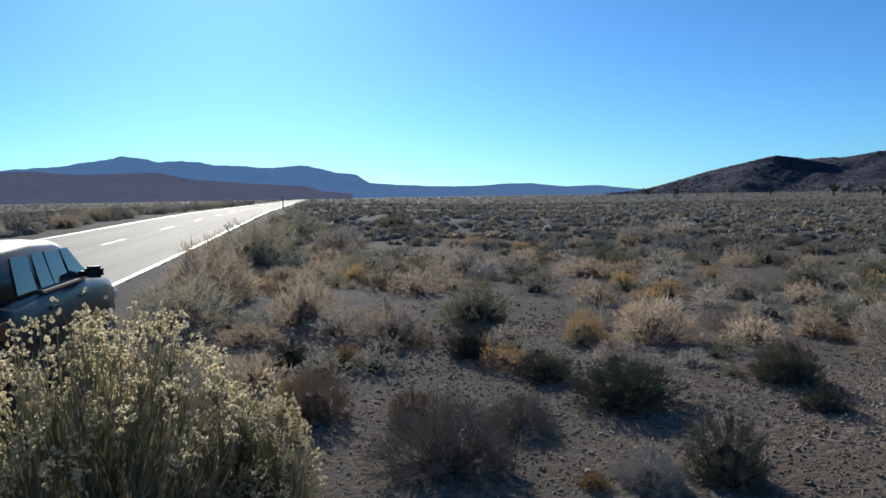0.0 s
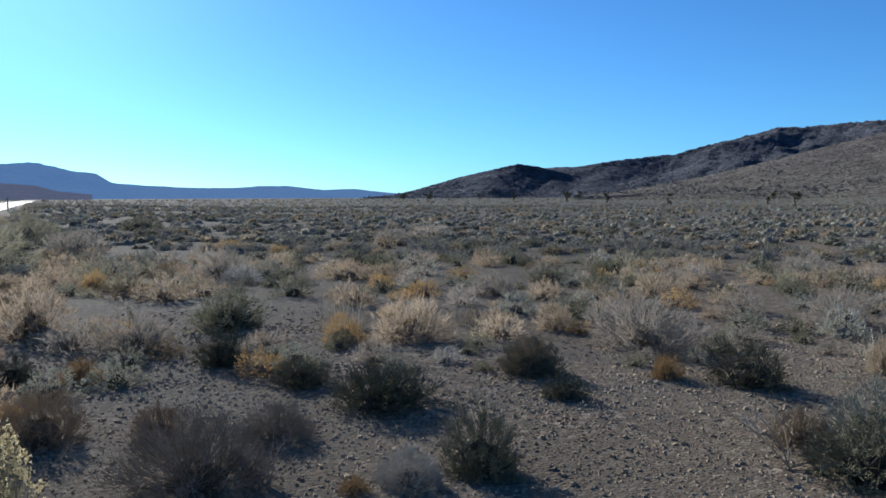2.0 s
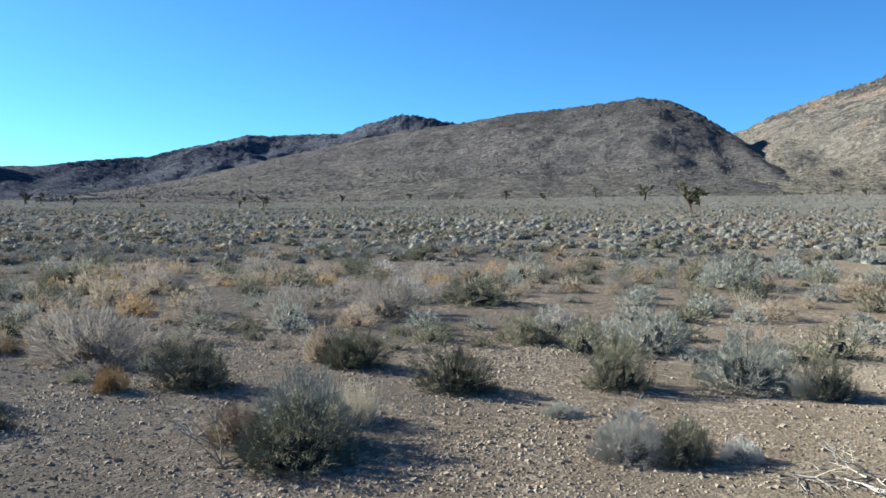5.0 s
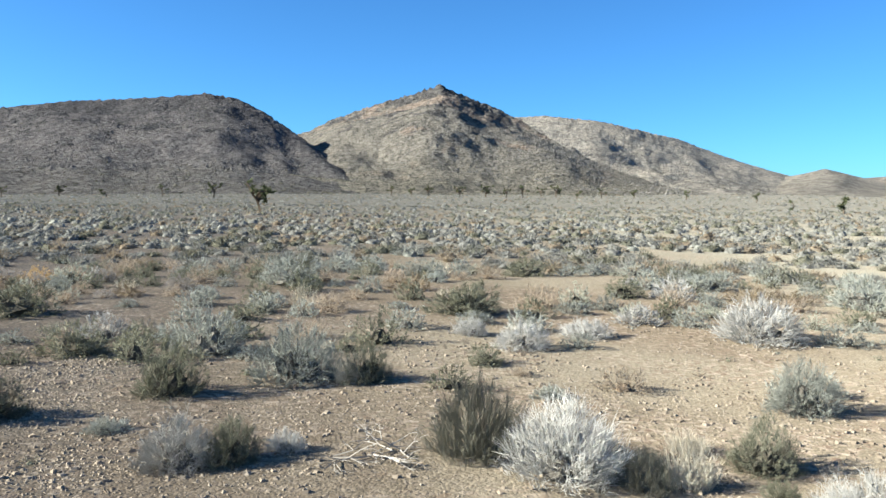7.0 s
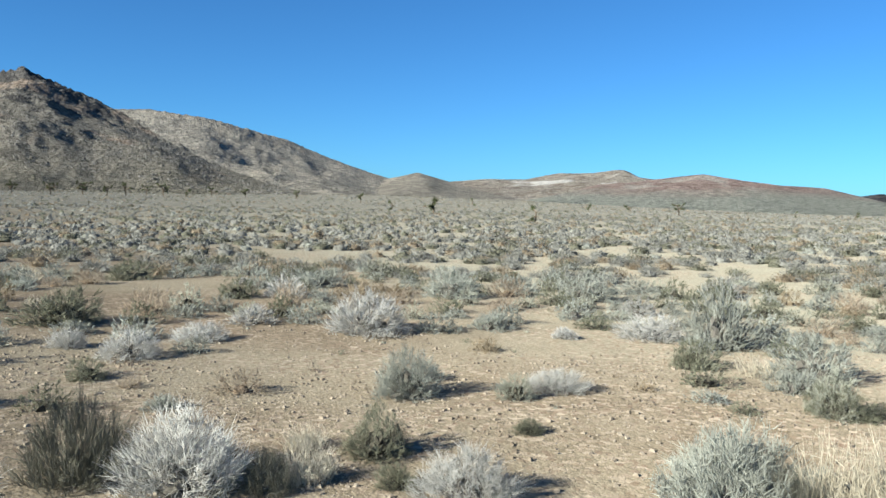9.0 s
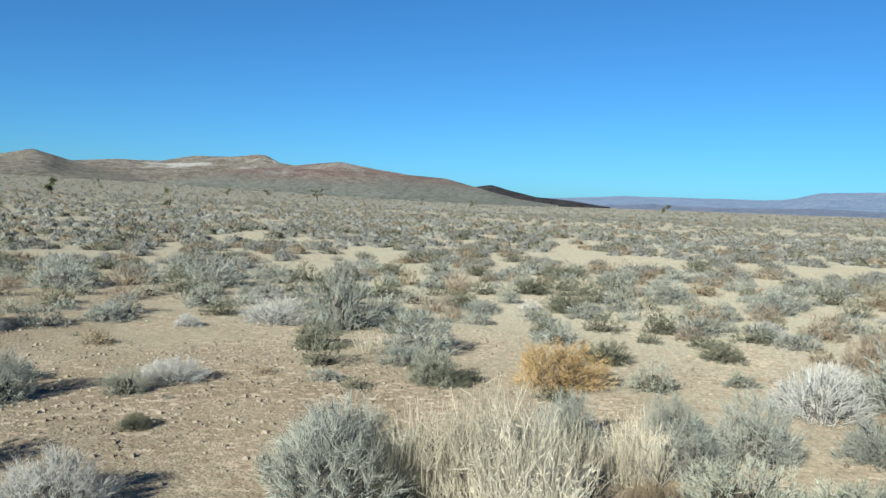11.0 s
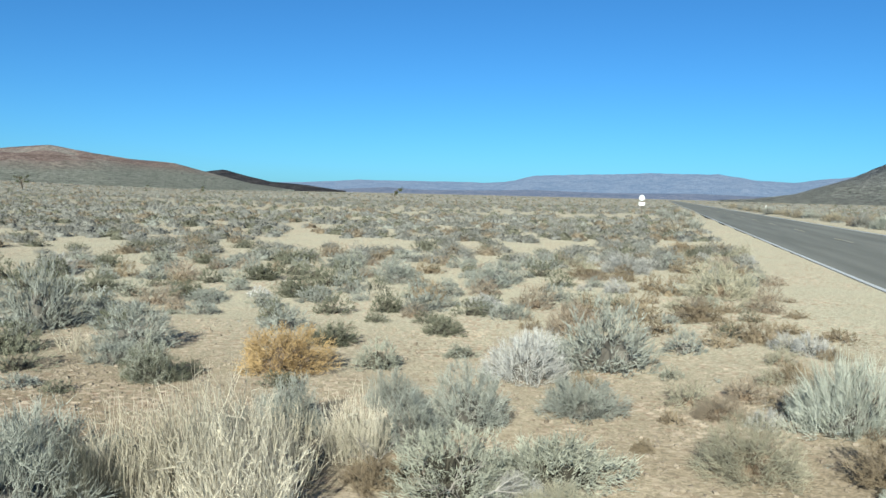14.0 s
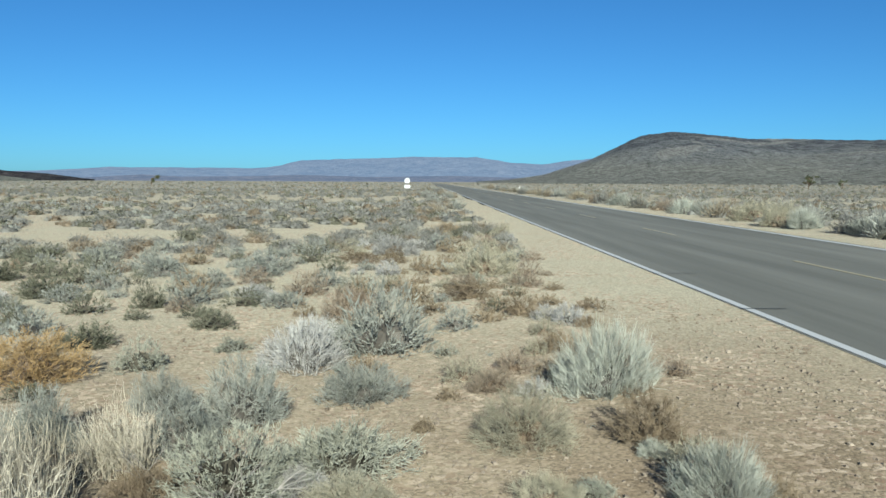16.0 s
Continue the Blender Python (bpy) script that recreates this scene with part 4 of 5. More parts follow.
def clear_of(x, y, r):
    return all((x - a) ** 2 + (y - b) ** 2 > (0.75 * (r + c)) ** 2 for a, b, c in PLANTED)


MIX = (("sagebrush", 0.40), ("blackbrush", 0.26), ("tan_bush", 0.14), ("bleached_bush", 0.03), ("low_mat_shrub", 0.10), ("straw_tussock", 0.03), ("rust_bush", 0.04))


def mix_at(x, y):
    """The kinds change over the plain: browner towards the sun, straw and rust along the verge."""
    verge = x < 2.5
    u = field.uniform()
    if verge and u < 0.55:
        return ("rust_bush", "tan_bush", "low_mat_shrub", "dry_fuzzy_bush")[field.randint(4)]
    if y > 6 and u < 0.3:
        return ("golden_bush", "tan_bush", "tan_bush", "dry_fuzzy_bush", "tan_bush")[field.randint(5)]
    u = field.uniform()
    for kind, share in MIX:
        u -= share
        if u < 0:
            return "bare_twig_bush" if kind == "sagebrush" and y > 5 and field.uniform() < 0.7 else kind
    return "sagebrush"


tries, placed = 0, 0
while placed < 680 and tries < 18000:
    tries += 1
    a, d = math.radians(field.uniform(-8, 186)), 21 * math.sqrt(field.uniform(0.125, 1))
    x, y = d * math.sin(a), d * math.cos(a)
    if x < -2.2:
        continue
    bare = wave_noise(x, y, 17, 8.0, 3)
    open_sand = smoothstep(5, -1, y) * smoothstep(14, 10, d)
    if bare < -0.55 + 0.35 * open_sand or field.uniform() < 0.8 * open_sand:
        continue
    r = field.uniform(0.2, 0.5) * (0.62 if d < 9 else 0.85 if d < 13 else 1.0)
    if clear_of(x, y, r * (0.9 if y > 4 else 1.1)):
        plant(mix_at(x, y), x, y, r, r * field.uniform(0.75, 1.05), LIGHT)
        placed += 1

# the strip of dry growth beside the shoulder
tries, placed = 0, 0
while placed < 85 and tries < 4000:
    tries += 1
    y = field.uniform(4.5, 27) * (1 if field.uniform() < 0.4 else -1)
    x = field.uniform(-2.3, 2.0)
    r = field.uniform(0.14, 0.42)
    if clear_of(x, y, r * 0.8):
        names = ("rust_bush", "tan_bush", "dry_fuzzy_bush", "sagebrush", "bleached_bush") if y < 0 else ("tan_bush", "tan_bush", "golden_bush", "blackbrush", "sagebrush")
        plant(names[field.randint(5)], x, y, r, r * field.uniform(0.7, 1.1), LIGHT)
        placed += 1

# small tufts and seedlings near by
tries, placed = 0, 0
while placed < 110 and tries < 4000:
    tries += 1
    a, d = math.radians(field.uniform(-12, 190)), 14 * math.sqrt(field.uniform(0.08, 1))
    x, y = d * math.sin(a), d * math.cos(a)
    r = field.uniform(0.05, 0.13)
    if x > -2.3 and clear_of(x, y, r):
        plant(("rust_bush", "tan_bush", "sagebrush", "low_mat_shrub", "blackbrush")[field.randint(5)], x, y, r, r * field.uniform(0.7, 1.1), TINY)
        placed += 1

# farther scrub, past counting


def scatter(seed, count, d0, d1, a0, a1, power=1.0):
    rng = np.random.RandomState(seed)
    d = np.sqrt(d0 ** 2 + (d1 ** 2 - d0 ** 2) * rng.uniform(0, 1, count) ** power)
    a = np.radians(rng.uniform(a0, a1, count))
    x, y = d * np.sin(a), d * np.cos(a)
    keep = ((x > -2.0) | (x < -13.6)) & (wave_noise(x, y, 17, 8.0, 3) > -0.35 - 0.2 * smoothstep(22, 45, d) + 0.25 * (rng.uniform(0, 1, count) - 0.5))
    return x[keep], y[keep], rng


def many(shapes, x, y, r, h, rng):
    """All copies of a few shapes in one mesh."""
    verts, tris, k = [], [], 0
    kind = rng.randint(0, len(shapes), len(x))
    z = ground_z(x, y)
    for s, (v, t) in enumerate(shapes):
        sel = np.where(kind == s)[0]
        if not len(sel):
            continue
        a = rng.uniform(0, 2 * np.pi, len(sel))
        c, q = np.cos(a)[:, None], np.sin(a)[:, None]
        px = (v[None, :, 0] * c - v[None, :, 1] * q) * r[sel][:, None] + x[sel][:, None]
        py = (v[None, :, 0] * q + v[None, :, 1] * c) * r[sel][:, None] + y[sel][:, None]
        pz = v[None, :, 2] * h[sel][:, None] + z[sel][:, None]
        verts.append(np.stack([px, py, pz], -1).reshape(-1, 3))
        tris.append((t[None] + (k + len(v) * np.arange(len(sel)))[:, None, None]).reshape(-1, 3))
        k += len(v) * len(sel)
    return np.concatenate(verts), np.concatenate(tris)


def mid_shape(seed, lat, lon, shoots, tip=0.2, width=0.03):
    """A low uneven bush that is only seen from afar: tufts of twigs round a close middle, which the farthest lack."""
    rng = np.random.RandomState(seed)
    reach = lumpy(seed, 0.34)
    d = dome(shoots, rng, 0.0)
    way = unit(d + [0, 0, 0.5] + rng.normal(0, 0.45, d.shape))
    start = d * (reach(d) * (rng.uniform(0.36, 0.82, shoots) if lat else rng.uniform(0.2, 0.72, shoots)))[:, None] + [0, 0, 0.02]
    tufts = blades(start, way, tip * rng.uniform(0.6, 1.5, shoots), width * rng.uniform(0.7, 1.3, shoots), rng, d if shoots > 20 else None)
    return joined(heart_mass(rng, reach, lat, lon, 0.42 if shoots > 200 else 0.56, 0.14), tufts) if lat else tufts


# bark and leaf together, as a whole bush shows them from afar, its inner shade painted in
SHADED_CANOPY = {
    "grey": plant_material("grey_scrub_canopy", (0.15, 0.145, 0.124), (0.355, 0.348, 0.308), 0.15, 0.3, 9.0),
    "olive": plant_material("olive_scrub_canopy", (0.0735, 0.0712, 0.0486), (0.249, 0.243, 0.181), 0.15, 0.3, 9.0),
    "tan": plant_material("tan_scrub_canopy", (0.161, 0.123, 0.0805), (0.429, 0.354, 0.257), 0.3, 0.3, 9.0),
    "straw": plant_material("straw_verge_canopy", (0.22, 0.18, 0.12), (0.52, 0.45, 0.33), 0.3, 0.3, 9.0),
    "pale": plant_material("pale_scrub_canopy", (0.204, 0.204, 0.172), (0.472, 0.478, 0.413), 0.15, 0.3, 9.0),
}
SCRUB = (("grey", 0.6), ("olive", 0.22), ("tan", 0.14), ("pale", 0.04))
RANGES = (
    (20, 28, 1250, [mid_shape(s, 4, 9, 280, 0.23, 0.024) for s in range(300, 308)], "desert_scrub"),
    (27, 42, 3400, [mid_shape(s, 4, 8, 110, 0.24, 0.042) for s in range(320, 328)], "desert_scrub"),
    (40, 68, 5600, [mid_shape(s, 3, 7, 52, 0.24, 0.065) for s in range(340, 348)], "desert_scrub"),
    (64, 150, 12500, [mid_shape(s, 2, 6, 26, 0.26, 0.095) for s in range(400, 412)], "far_scrub"),
    (140, 380, 14000, [mid_shape(s, 0, 0, 11, 0.6, 0.2) for s in range(420, 432)], "far_scrub"),
    (370, 1000, 9000, [mid_shape(s, 0, 0, 7, 0.8, 0.28) for s in range(440, 452)], "far_scrub"),
)
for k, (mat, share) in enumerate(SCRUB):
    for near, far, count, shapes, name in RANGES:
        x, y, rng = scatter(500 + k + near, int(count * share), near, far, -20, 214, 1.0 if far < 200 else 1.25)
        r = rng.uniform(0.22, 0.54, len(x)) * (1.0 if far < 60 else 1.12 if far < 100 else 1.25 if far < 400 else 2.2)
        ob = new(name, mesh_from(name, *many(shapes, x, y, r, r * rng.uniform(0.52, 0.82, len(x)), rng), SHADED_CANOPY[mat], far > 30))
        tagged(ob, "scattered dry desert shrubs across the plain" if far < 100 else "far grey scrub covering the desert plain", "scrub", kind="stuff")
# thicker bushes along both verges of the road
rng = np.random.RandomState(71)
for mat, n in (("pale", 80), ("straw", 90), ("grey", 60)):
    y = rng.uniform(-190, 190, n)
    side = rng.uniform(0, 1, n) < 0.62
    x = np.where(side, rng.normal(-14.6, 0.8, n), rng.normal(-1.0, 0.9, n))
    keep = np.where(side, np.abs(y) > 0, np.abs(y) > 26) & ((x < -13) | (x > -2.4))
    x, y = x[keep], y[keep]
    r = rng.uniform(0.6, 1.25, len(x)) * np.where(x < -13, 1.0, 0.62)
    ob = new("verge_scrub", mesh_from("verge_scrub", *many([mid_shape(s, 0, 0, 420, 0.3, 0.02) for s in range(310, 316)], x, y, r, r * rng.uniform(0.8, 1.1, len(x)), rng), SHADED_CANOPY[mat]))
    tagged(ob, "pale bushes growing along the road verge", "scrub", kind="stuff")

# ---- stones ----


def stone_shape(seed, big):
    """A worn stone half sunk in the ground."""
    rng = np.random.RandomState(seed)
    base = np.array([(1, 0, -0.2), (0, 0.8, -0.2), (-1, 0, -0.2), (0, -0.8, -0.2)])
    if big:
        v = np.vstack([base, base * [0.62, 0.62, 0] + [0, 0, 0.5]])
        t = [(0, 1, 5), (0, 5, 4), (1, 2, 6), (1, 6, 5), (2, 3, 7), (2, 7, 6), (3, 0, 4), (3, 4, 7), (4, 5, 6), (4, 6, 7)]
    else:
        v = np.vstack([base, [[0, 0, 0.5]]])
        t = [(0, 1, 4), (1, 2, 4), (2, 3, 4), (3, 0, 4)]
    return v + rng.uniform(-0.22, 0.22, v.shape), np.array(t)


def gravel(count, low, high, power, reach, big, seed, south=False):
    rng = np.random.RandomState(seed)
    d = reach * np.sqrt(rng.uniform(0.03, 1, count))
    a = np.radians(rng.uniform(-14, 84 if south else 212, count))
    x, y = d * np.sin(a), d * np.cos(a)
    keep = (x > -3.7) & (wave_noise(x, y, 31, 5.0, 3) > rng.uniform(-0.8, 0.4, count))
    x, y = x[keep], y[keep]
    r = low + (high - low) * rng.uniform(0, 1, len(x)) ** power
    v, t = many([stone_shape(s, big) for s in range(9)], x, y, r, r, rng)
    ob = new("gravel", mesh_from("gravel", v, t, STONE))
    tagged(ob, "loose reddish and pale stones strewn over the ground", "gravel", kind="stuff")


gravel(62000, 0.006, 0.017, 1.5, 9.5, False, 88)
gravel(30000, 0.012, 0.036, 3.0, 12.0, True, 89)
gravel(42000, 0.011, 0.028, 1.6, 10.5, False, 90, True)

# ---- joshua trees ----


def tree_shape(seed, forks=3):
    """A forking trunk with limbs that end in spiky tufts. About 1 high. Returns wood, blades."""
    rng = np.random.RandomState(seed)
    wood_p, wood_q, r0, r1, tips = [], [], [], [], []

    def grow(p, d, length, r, level):
        mid = p + d * length * 0.5 + rng.normal(0, 0.02, 3)
        q = mid + unit(d + rng.normal(0, 0.18, 3)) * length * 0.5
        wood_p.extend([p, mid])
        wood_q.extend([mid, q])
        r0.extend([r, r * 0.9])
        r1.extend([r * 0.9, r * 0.8])
        if level == 0 or (level < forks and rng.uniform() < 0.15):
            tips.append((q, unit(q - mid)))
            return
        for k in range((3 + forks if level == forks else level) if forks > 1 else rng.randint(2, 4)):
            side = unit(rng.normal(size=3) * [1, 1, 0.5])
            start = q if k == 0 else mid + (q - mid) * rng.uniform(0.0, 1.0)
            grow(start, unit(d * 0.35 + side + [0, 0, rng.uniform(-0.15, 0.5)]), length * rng.uniform(0.5, 0.8), r * 0.82, level - 1)

    grow(np.array([0.0, 0, -0.02]), unit(np.array([rng.normal(0, 0.1), rng.normal(0, 0.1), 1.0])), 0.5, 0.045, forks)
    wood = rods(np.array(wood_p), np.array(wood_q), np.array(r0), np.array(r1))
    p, d = [], []
    for q, way in tips:
        n = 60
        along = rng.uniform(-0.2, 0.03, n)[:, None]
        p.append(q + way * along)
        out = unit(rng.normal(size=(n, 3)))
        d.append(unit(out + way * rng.uniform(0.1, 1.0, n)[:, None] + [0, 0, 0.05]))
    tufts = spikes(np.concatenate(p), np.concatenate(d), rng.uniform(0.07, 0.13, 60 * len(tips)) * (1.9 if forks == 1 else 1.05), 0.021)
    top = max(wood[0][:, 2].max(), tufts[0][:, 2].max())
    return (wood[0] / top, wood[1]), (tufts[0] / top, tufts[1])


TREES = []
for seed, forks in ((327, 3), (184, 2), (69, 2), (6, 1), (312, 3), (12, 1)):
    wood, tufts = tree_shape(seed, forks)
    TREES.append((mesh_from("joshua_wood", *wood, M["bark"]), mesh_from("joshua_tuft", *tufts, M["blade"])))


def joshua_tree(az, d, h, shape):
    x, y = d * math.sin(radians(az)), d * math.cos(radians(az))
    h *= 1.0 if d < 110 and h > 4 else 1.2
    root = new("joshua_tree")
    root.matrix_basis = pose(x, y, float(ground_z(x, y)) - 0.05, 0, 0, pick.uniform(0, 360)) @ Matrix.Diagonal((h, h, h, 1))
    part_mesh("trunk", TREES[shape][0], root)
    part_mesh("crown", TREES[shape][1], root, "dark green spiky leaf tufts")
    label = "branching joshua tree with spiky tufts on the plain" if h > 2.6 else "small joshua tree with one spiky head"
    tagged(root, label, "tree", "joshua trees")


# azimuth, distance, height, shape
for spot in [
    (80.3, 100, 4.5, 0), (119.7, 135, 2.7, 3), (126.9, 100, 2.1, 5), (136.8, 195, 3.0, 1), (116.7, 150, 1.8, 5),
    (114.5, 250, 2.8, 2), (130.7, 230, 2.2, 3), (144.2, 300, 2.2, 5), (147.7, 280, 2.3, 3), (96.2, 316, 4.5, 4),
    (104.3, 312, 3.6, 1), (110.0, 290, 3.2, 2), (77.1, 220, 4.0, 2), (73.8, 290, 3.6, 1), (50.4, 170, 2.4, 2),
    (48.7, 172, 2.3, 3), (35.4, 250, 3.0, 1), (42.3, 165, 2.1, 5), (38.2, 215, 2.6, 3), (25.6, 250, 3.0, 2),
    (23.8, 300, 3.2, 4), (29.3, 310, 3.2, 1), (35.5, 285, 3.4, 2), (36.3, 275, 3.3, 1), (205.6, 235, 3.6, 4),
]:
    joshua_tree(*spot)
for spot in [
    (161.1, 290, 3.4, 3), (101.2, 306, 4.6, 2), (98.8, 312, 4.5, 1), (92.1, 318, 4.2, 0), (89.4, 312, 3.6, 1),
    (90.8, 320, 3.2, 2), (94.3, 308, 3.9, 4), (97.6, 300, 3.4, 2), (100.1, 318, 3.8, 1), (102.6, 298, 3.0, 3),
    (106.5, 305, 3.4, 2), (64.2, 280, 3.4, 1), (60.6, 300, 3.0, 2), (67.5, 310, 3.6, 4), (70.3, 262, 2.6, 3),
    (55.8, 290, 3.0, 2), (133.6, 270, 2.4, 3), (122.5, 240, 2.4, 5), (31.7, 300, 3.0, 2), (207.5, 260, 2.6, 2),
]:
    joshua_tree(*spot)

# ---- dead wood ----


def dead_branch(x, y, size, turn, seed, flat=0.5):
    rng = np.random.RandomState(seed)
    p, q, a, b = [], [], [], []

    def grow(start, d, length, r, level):
        end = start + d * length
        end[2] = max(end[2], 0.01)
        p.append(start), q.append(end), a.append(r), b.append(r * 0.7)
        if level:
            for _ in range(rng.randint(2, 4)):
                grow(end, unit(d + rng.normal(0, 0.5, 3) * [1, 1, 0.6]), length * rng.uniform(0.55, 0.85), r * 0.65, level - 1)

    for _ in range(4):
        grow(np.array([rng.normal(0, 0.06), rng.normal(0, 0.06), 0.015]), unit(np.array([rng.normal(0.6, 0.7), rng.normal(0, 0.7), rng.uniform(0.1, flat)])), 0.42, 0.016, 3)
    ob = new("dead_branch", mesh_from("dead_branch", *rods(np.array(p), np.array(q), np.array(a), np.array(b)), M["wood"]))
    ob.matrix_basis = pose(x, y, float(ground_z(x, y)), 0, 0, turn) @ Matrix.Diagonal((size, size, size, 1))
    tagged(ob, "bleached grey dead branches lying on the ground", "dead wood")


dead_branch(5.5, 0.2, 0.4, 190, 3, 0.2)
dead_branch(5.6, 0.0, 0.36, 120, 11, 0.22)
dead_branch(5.45, 0.42, 0.33, 250, 13, 0.2)
dead_branch(3.9, 3.55, 0.42, 60, 4, 1.2)
dead_branch(1.24, -4.5, 0.42, 200, 5, 1.3)
dead_branch(6.0, 1.5, 0.3, 80, 6, 0.8)
dead_branch(1.0, 4.6, 0.32, 120, 7, 1.0)
dead_branch(1.7, -4.9, 0.3, 10, 8, 1.0)

# ---- roadside ----
POST_WHITE = plain_material("white_post_plastic", (0.75, 0.75, 0.72), 0.5)
STEEL = plain_material("galvanised_steel", (0.42, 0.42, 0.41), 0.45, 0.8)
SIGN_WHITE = plain_material("white_sign_sheet", (0.62, 0.63, 0.62), 0.45)
SIGN_BLUE = plain_material("blue_grey_sign_ink", (0.33, 0.42, 0.55), 0.5)
TAR = plain_material("tar_seam", (0.03, 0.03, 0.03), 0.7)
POST_DARK = plain_material("brown_post", (0.12, 0.09, 0.07), 0.7)


def disc(bm, radius, depth, at, sides=24):
    bmesh.ops.create_cone(bm, cap_ends=True, segments=sides, radius1=radius, radius2=radius, depth=depth, matrix=Matrix.Translation(at) @ Matrix.Rotation(radians(90), 4, "X"))
    return bm


def route_sign(x, y):
    root = new("route_sign")
    root.matrix_basis = pose(x, y, float(ground_z(x, y)), 0, 0, 3)
    part("post", box(bmesh.new(), -0.022, 0.022, -0.022, 0.022, -0.1, 1.98, 0.004), POST_DARK, root)
    panel = part("round_panel", disc(bmesh.new(), 0.245, 0.012, (0, 0.04, 1.74), 10), SIGN_WHITE, root, "white round-cornered route panel")
    part("marking", box(bmesh.new(), -0.14, 0.14, 0.048, 0.052, 1.77, 1.84), SIGN_BLUE, panel)
    part("marking", box(bmesh.new(), -0.1, 0.1, 0.048, 0.052, 1.64, 1.72), SIGN_BLUE, panel)
    part("lower_panel", box(bmesh.new(), -0.25, 0.25, 0.034, 0.046, 1.08, 1.38, 0.005), SIGN_WHITE, root, "plain white rectangular panel")
    tagged(root, "white route sign on a steel post beside the road", "road sign")


def marker_post(x, y, height, mat, label):
    root = new("marker_post")
    root.matrix_basis = pose(x, y, float(ground_z(x, y)), 0, 0, 0)
    part("post", box(bmesh.new(), -0.05, 0.05, -0.015, 0.015, -0.1, height, 0.006), mat, root)
    part("reflector", box(bmesh.new(), -0.04, 0.04, 0.016, 0.024, height - 0.2, height - 0.06), SIGN_WHITE, root, "white reflector")
    tagged(root, label, "marker post")


route_sign(1.95, -71.0)
marker_post(-3.0, 88.0, 1.35, POST_DARK, "thin brown roadside marker post")
marker_post(-14.9, -131.0, 1.1, POST_WHITE, "white roadside marker post on the far verge")
for y, w in ((-15.0, 0.8), (-10.9, 0.62)):
    strip("tar_crack", -4.0, -4.0 - w, y, y + 0.035, 0.012, TAR, road, 1.0, 0.004)

# ---- parked car ----
CAR_PAINT, nt, out = nodes_of("dark_car_paint")
p = principled(nt, out, mixed(nt, noise_node(nt, 6.0, 5, 0.7, place_of(nt)), (0.008, 0.011, 0.02), (0.018, 0.021, 0.032)), 0.38, None, 0.0, 0.14)
p.inputs["Coat Weight"].default_value, p.inputs["Coat Roughness"].default_value = 0.06, 0.15
CAR_GLASS, nt, out = nodes_of("tinted_car_glass")
principled(nt, out, (0.018, 0.03, 0.045), 0.05, None, 0.0, 0.3)
CHROME = plain_material("bright_trim", (0.75, 0.76, 0.78), 0.2, 1.0)
RUBBER = plain_material("tyre_rubber", (0.02, 0.02, 0.02), 0.85)
BLACK = plain_material("black_plastic", (0.014, 0.014, 0.016), 0.6, 0.0, 0.25)
RED_LENS = plain_material("red_tail_lens", (0.16, 0.012, 0.012), 0.25)
CLEAR_LENS = plain_material("clear_headlight_lens", (0.8, 0.8, 0.78), 0.1)


def loft(sections):
    """A closed skin through rings of equally many corners."""
    bm = bmesh.new()
    rings = [[bm.verts.new(v) for v in s] for s in sections]
    n = len(rings[0])
    for a, b in zip(rings, rings[1:]):
        for i in range(n):
            bm.faces.new((a[i], a[(i + 1) % n], b[(i + 1) % n], b[i]))
    bm.faces.new(rings[0][::-1])
    bm.faces.new(rings[-1])
    return bm


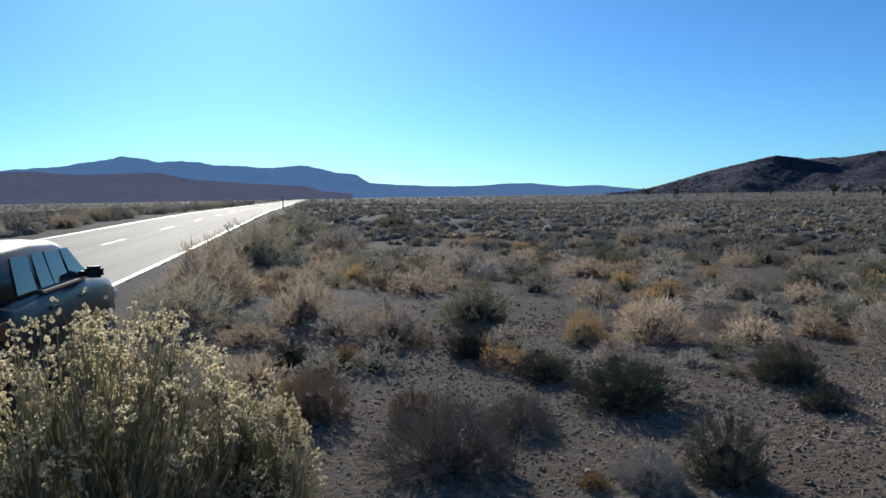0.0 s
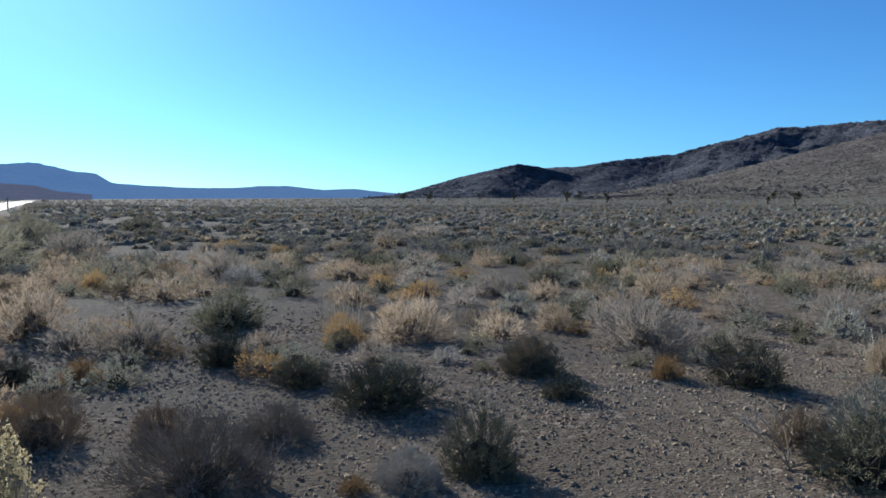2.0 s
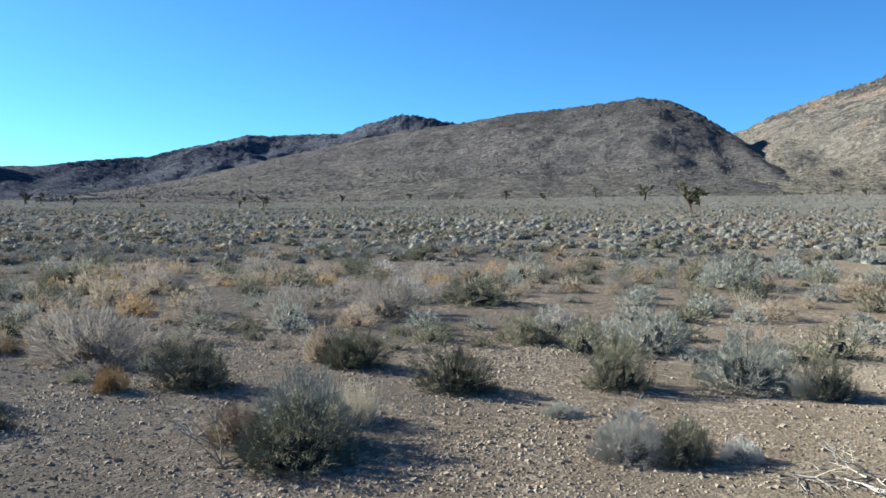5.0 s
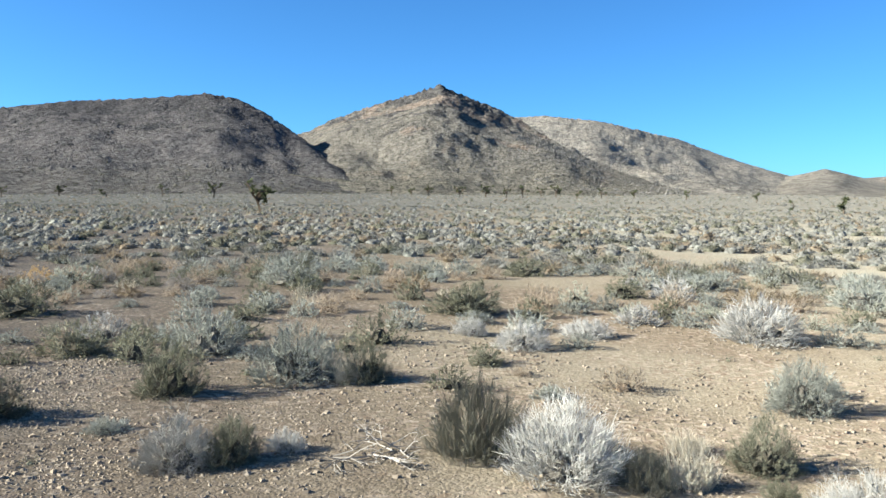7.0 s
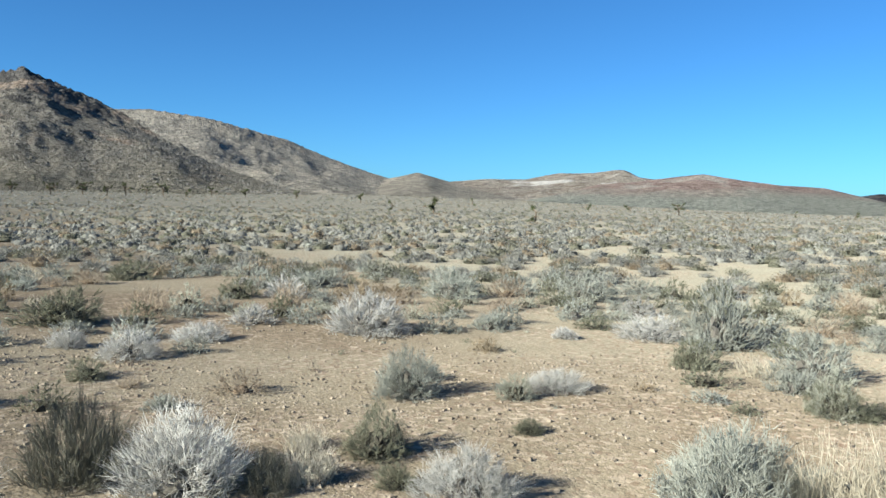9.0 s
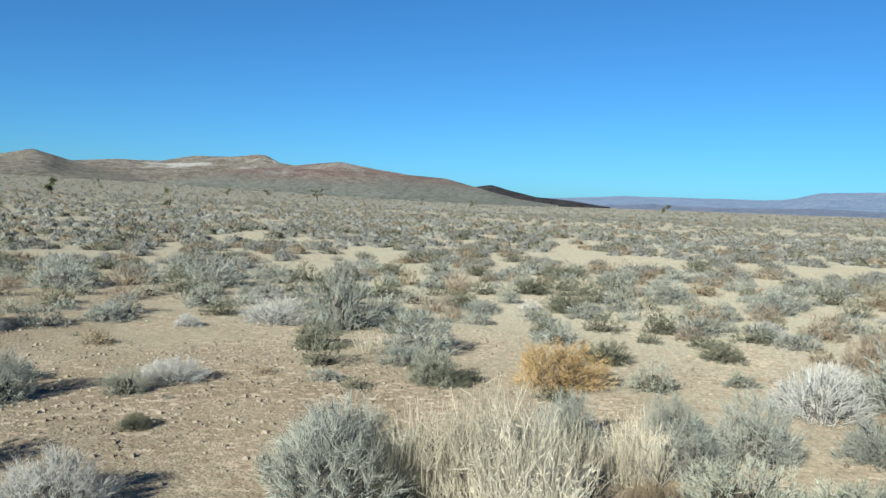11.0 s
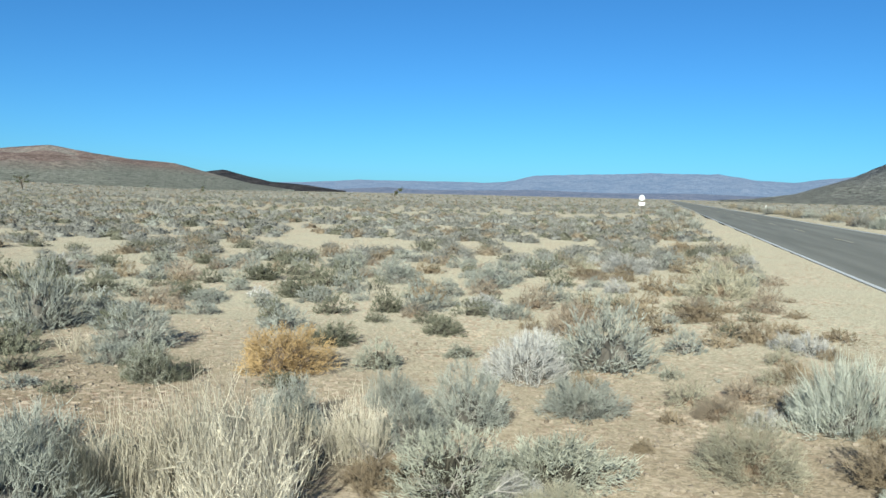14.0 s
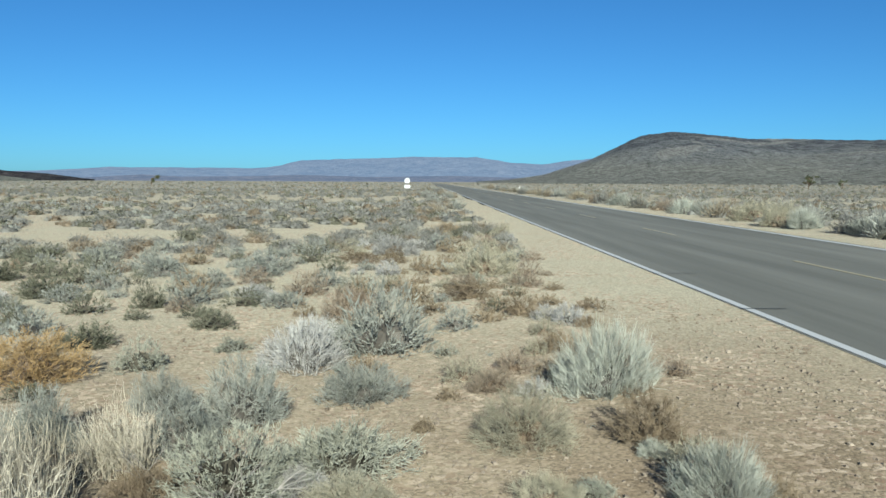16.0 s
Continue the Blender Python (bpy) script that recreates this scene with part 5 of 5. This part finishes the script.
def parked_car(cx, y_back, turn=0.0):
    """A small dark estate car. Local y runs forward from the tail."""
    car = new("parked_car")
    car.matrix_basis = pose(cx, y_back, float(ground_z(cx, y_back + 2)) + 0.0, 0, 0, turn)
    body = []
    # distance from the tail, half width, underside, shoulder, deck
    for y, w, z0, zs, zt in ((0.0, 0.76, 0.42, 0.8, 0.93), (0.08, 0.84, 0.34, 0.88, 1.0), (0.5, 0.87, 0.28, 0.9, 1.01), (1.6, 0.88, 0.26, 0.9, 1.01), (2.6, 0.88, 0.26, 0.88, 1.0), (3.1, 0.87, 0.27, 0.83, 0.94), (3.55, 0.83, 0.3, 0.76, 0.86), (3.8, 0.74, 0.34, 0.66, 0.74), (3.9, 0.6, 0.4, 0.58, 0.62)):
        body.append([(-w * 0.9, y, z0), (-w, y, z0 + 0.14), (-w, y, zs), (-w * 0.93, y, zt), (w * 0.93, y, zt), (w, y, zs), (w, y, z0 + 0.14), (w * 0.9, y, z0)])
    shell = part("body", loft(body), CAR_PAINT, car, "dark painted body", True)
    cab = []
    # along the belt, along the roof, half width at the belt, at the roof's edge, top
    for y0, y1, b, t, h in ((0.04, 0.16, 0.82, 0.7, 1.34), (0.2, 0.34, 0.83, 0.74, 1.4), (1.2, 1.2, 0.83, 0.75, 1.425), (1.95, 1.86, 0.83, 0.74, 1.4), (2.3, 2.08, 0.83, 0.74, 1.365), (2.7, 2.67, 0.81, 0.79, 1.04)):
        half = [(b, y0, 1.0), ((b + t) / 2, (y0 + y1) / 2, 1.0 + (h - 1.075) / 2), (t, y1, h - 0.075 * min(1, (h - 1) / 0.3)), (t * 0.93, y1, h - 0.03), (t * 0.6, y1, h - 0.006)]
        cab.append(half + [(-x, y, z) for x, y, z in half[::-1]])
    part("cabin", loft(cab), CAR_PAINT, car, "rounded cabin with a glossy roof", True)

    def side_glass(name, y0, y1, t0, t1, side):
        bm = bmesh.new()
        lo, hi = 1.025, 1.3

        def wide(z):
            return (0.83 - 0.08 * (z - 1.0) / 0.335 + 0.01) * side

        corner = [(wide(lo), y0, lo), (wide(lo), y1, lo), (wide(hi), t1, hi), (wide(hi), t0, hi)]
        outer = [bm.verts.new(c) for c in corner]
        inner = [bm.verts.new((c[0] - 0.012 * side, c[1], c[2])) for c in corner]
        bm.faces.new(outer)
        bm.faces.new(inner[::-1])
        for i in range(4):
            bm.faces.new((outer[i], outer[(i + 1) % 4], inner[(i + 1) % 4], inner[i]))
        part(name, bm, CAR_GLASS, car, "tinted side window")

    for side in (1, -1):
        side_glass("side_window", 0.62, 1.05, 0.68, 1.03, side)
        side_glass("side_window", 1.16, 1.47, 1.14, 1.41, side)
        side_glass("side_window", 1.5, 1.92, 1.45, 1.82, side)
        side_glass("side_window", 1.99, 2.5, 1.89, 2.1, side)
        x = 0.865 * side
        part("belt_trim", box(bmesh.new(), min(x, x - 0.05 * side), max(x, x - 0.05 * side), 1.12, 2.45, 0.985, 1.005), CHROME, car, "bright belt strip")
        part("door_handle", box(bmesh.new(), min(x, x + 0.03 * side), max(x, x + 0.03 * side), 1.2, 1.36, 0.84, 0.87, 0.006), BLACK, car)
        part("door_handle", box(bmesh.new(), min(x, x + 0.03 * side), max(x, x + 0.03 * side), 2.02, 2.18, 0.84, 0.87, 0.006), BLACK, car)
        mirror = part("mirror", box(bmesh.new(), min(0.87 * side, 1.03 * side), max(0.87 * side, 1.03 * side), 2.24, 2.34, 0.995, 1.105, 0.022), BLACK, car, "black box-shaped door mirror")
        part("mirror_glass", box(bmesh.new(), min(0.9 * side, 0.99 * side), max(0.9 * side, 0.99 * side), 2.229, 2.24, 1.025, 1.075), CAR_GLASS, mirror)
        part("mirror_arm", box(bmesh.new(), min(0.8 * side, 0.9 * side), max(0.8 * side, 0.9 * side), 2.28, 2.34, 1.01, 1.06), BLACK, car)
        part("tail_light", box(bmesh.new(), min(0.7 * side, 0.868 * side), max(0.7 * side, 0.868 * side), 0.0, 0.3, 0.74, 0.9, 0.02), RED_LENS, car, "red tail light")
        part("headlight", box(bmesh.new(), min(0.5 * side, 0.82 * side), max(0.5 * side, 0.82 * side), 3.58, 3.78, 0.62, 0.74, 0.02), CLEAR_LENS, car, "clear headlight")
        for y in (0.75, 3.1):
            bm = bmesh.new()
            bmesh.ops.create_cone(bm, cap_ends=True, segments=28, radius1=0.31, radius2=0.31, depth=0.2, matrix=Matrix.Translation((0.79 * side, y, 0.31)) @ Matrix.Rotation(radians(90), 4, "Y"))
            bmesh.ops.bevel(bm, geom=[e for e in bm.edges if len(e.link_faces) == 2 and e.calc_face_angle(0) > 1], offset=0.03, segments=2, affect="EDGES")
            wheel = part("wheel", bm, RUBBER, car, "black tyre", True)
            bm = bmesh.new()
            bmesh.ops.create_cone(bm, cap_ends=True, segments=20, radius1=0.2, radius2=0.18, depth=0.21, matrix=Matrix.Translation((0.79 * side, y, 0.31)) @ Matrix.Rotation(radians(90), 4, "Y"))
            part("rim", bm, STEEL, wheel, "grey steel rim")
    part("rear_window", box(bmesh.new(), -0.56, 0.56, 0.06, 0.09, 1.08, 1.29), CAR_GLASS, car, "tinted rear window")
    part("rear_bumper", box(bmesh.new(), -0.8, 0.8, -0.1, 0.12, 0.4, 0.58, 0.03), BLACK, car)
    part("front_bumper", box(bmesh.new(), -0.72, 0.72, 3.75, 3.96, 0.38, 0.55, 0.03), BLACK, car)
    part("windscreen", loft([[(-0.72, 2.6, 1.04), (0.72, 2.6, 1.04), (0.62, 2.24, 1.31), (-0.62, 2.24, 1.31)], [(-0.72, 2.62, 1.05), (0.72, 2.62, 1.05), (0.62, 2.26, 1.32), (-0.62, 2.26, 1.32)]]), CAR_GLASS, car, "sloping windscreen")
    tagged(car, "dark estate car parked on the road shoulder", "car")


parked_car(-3.12, 5.9)
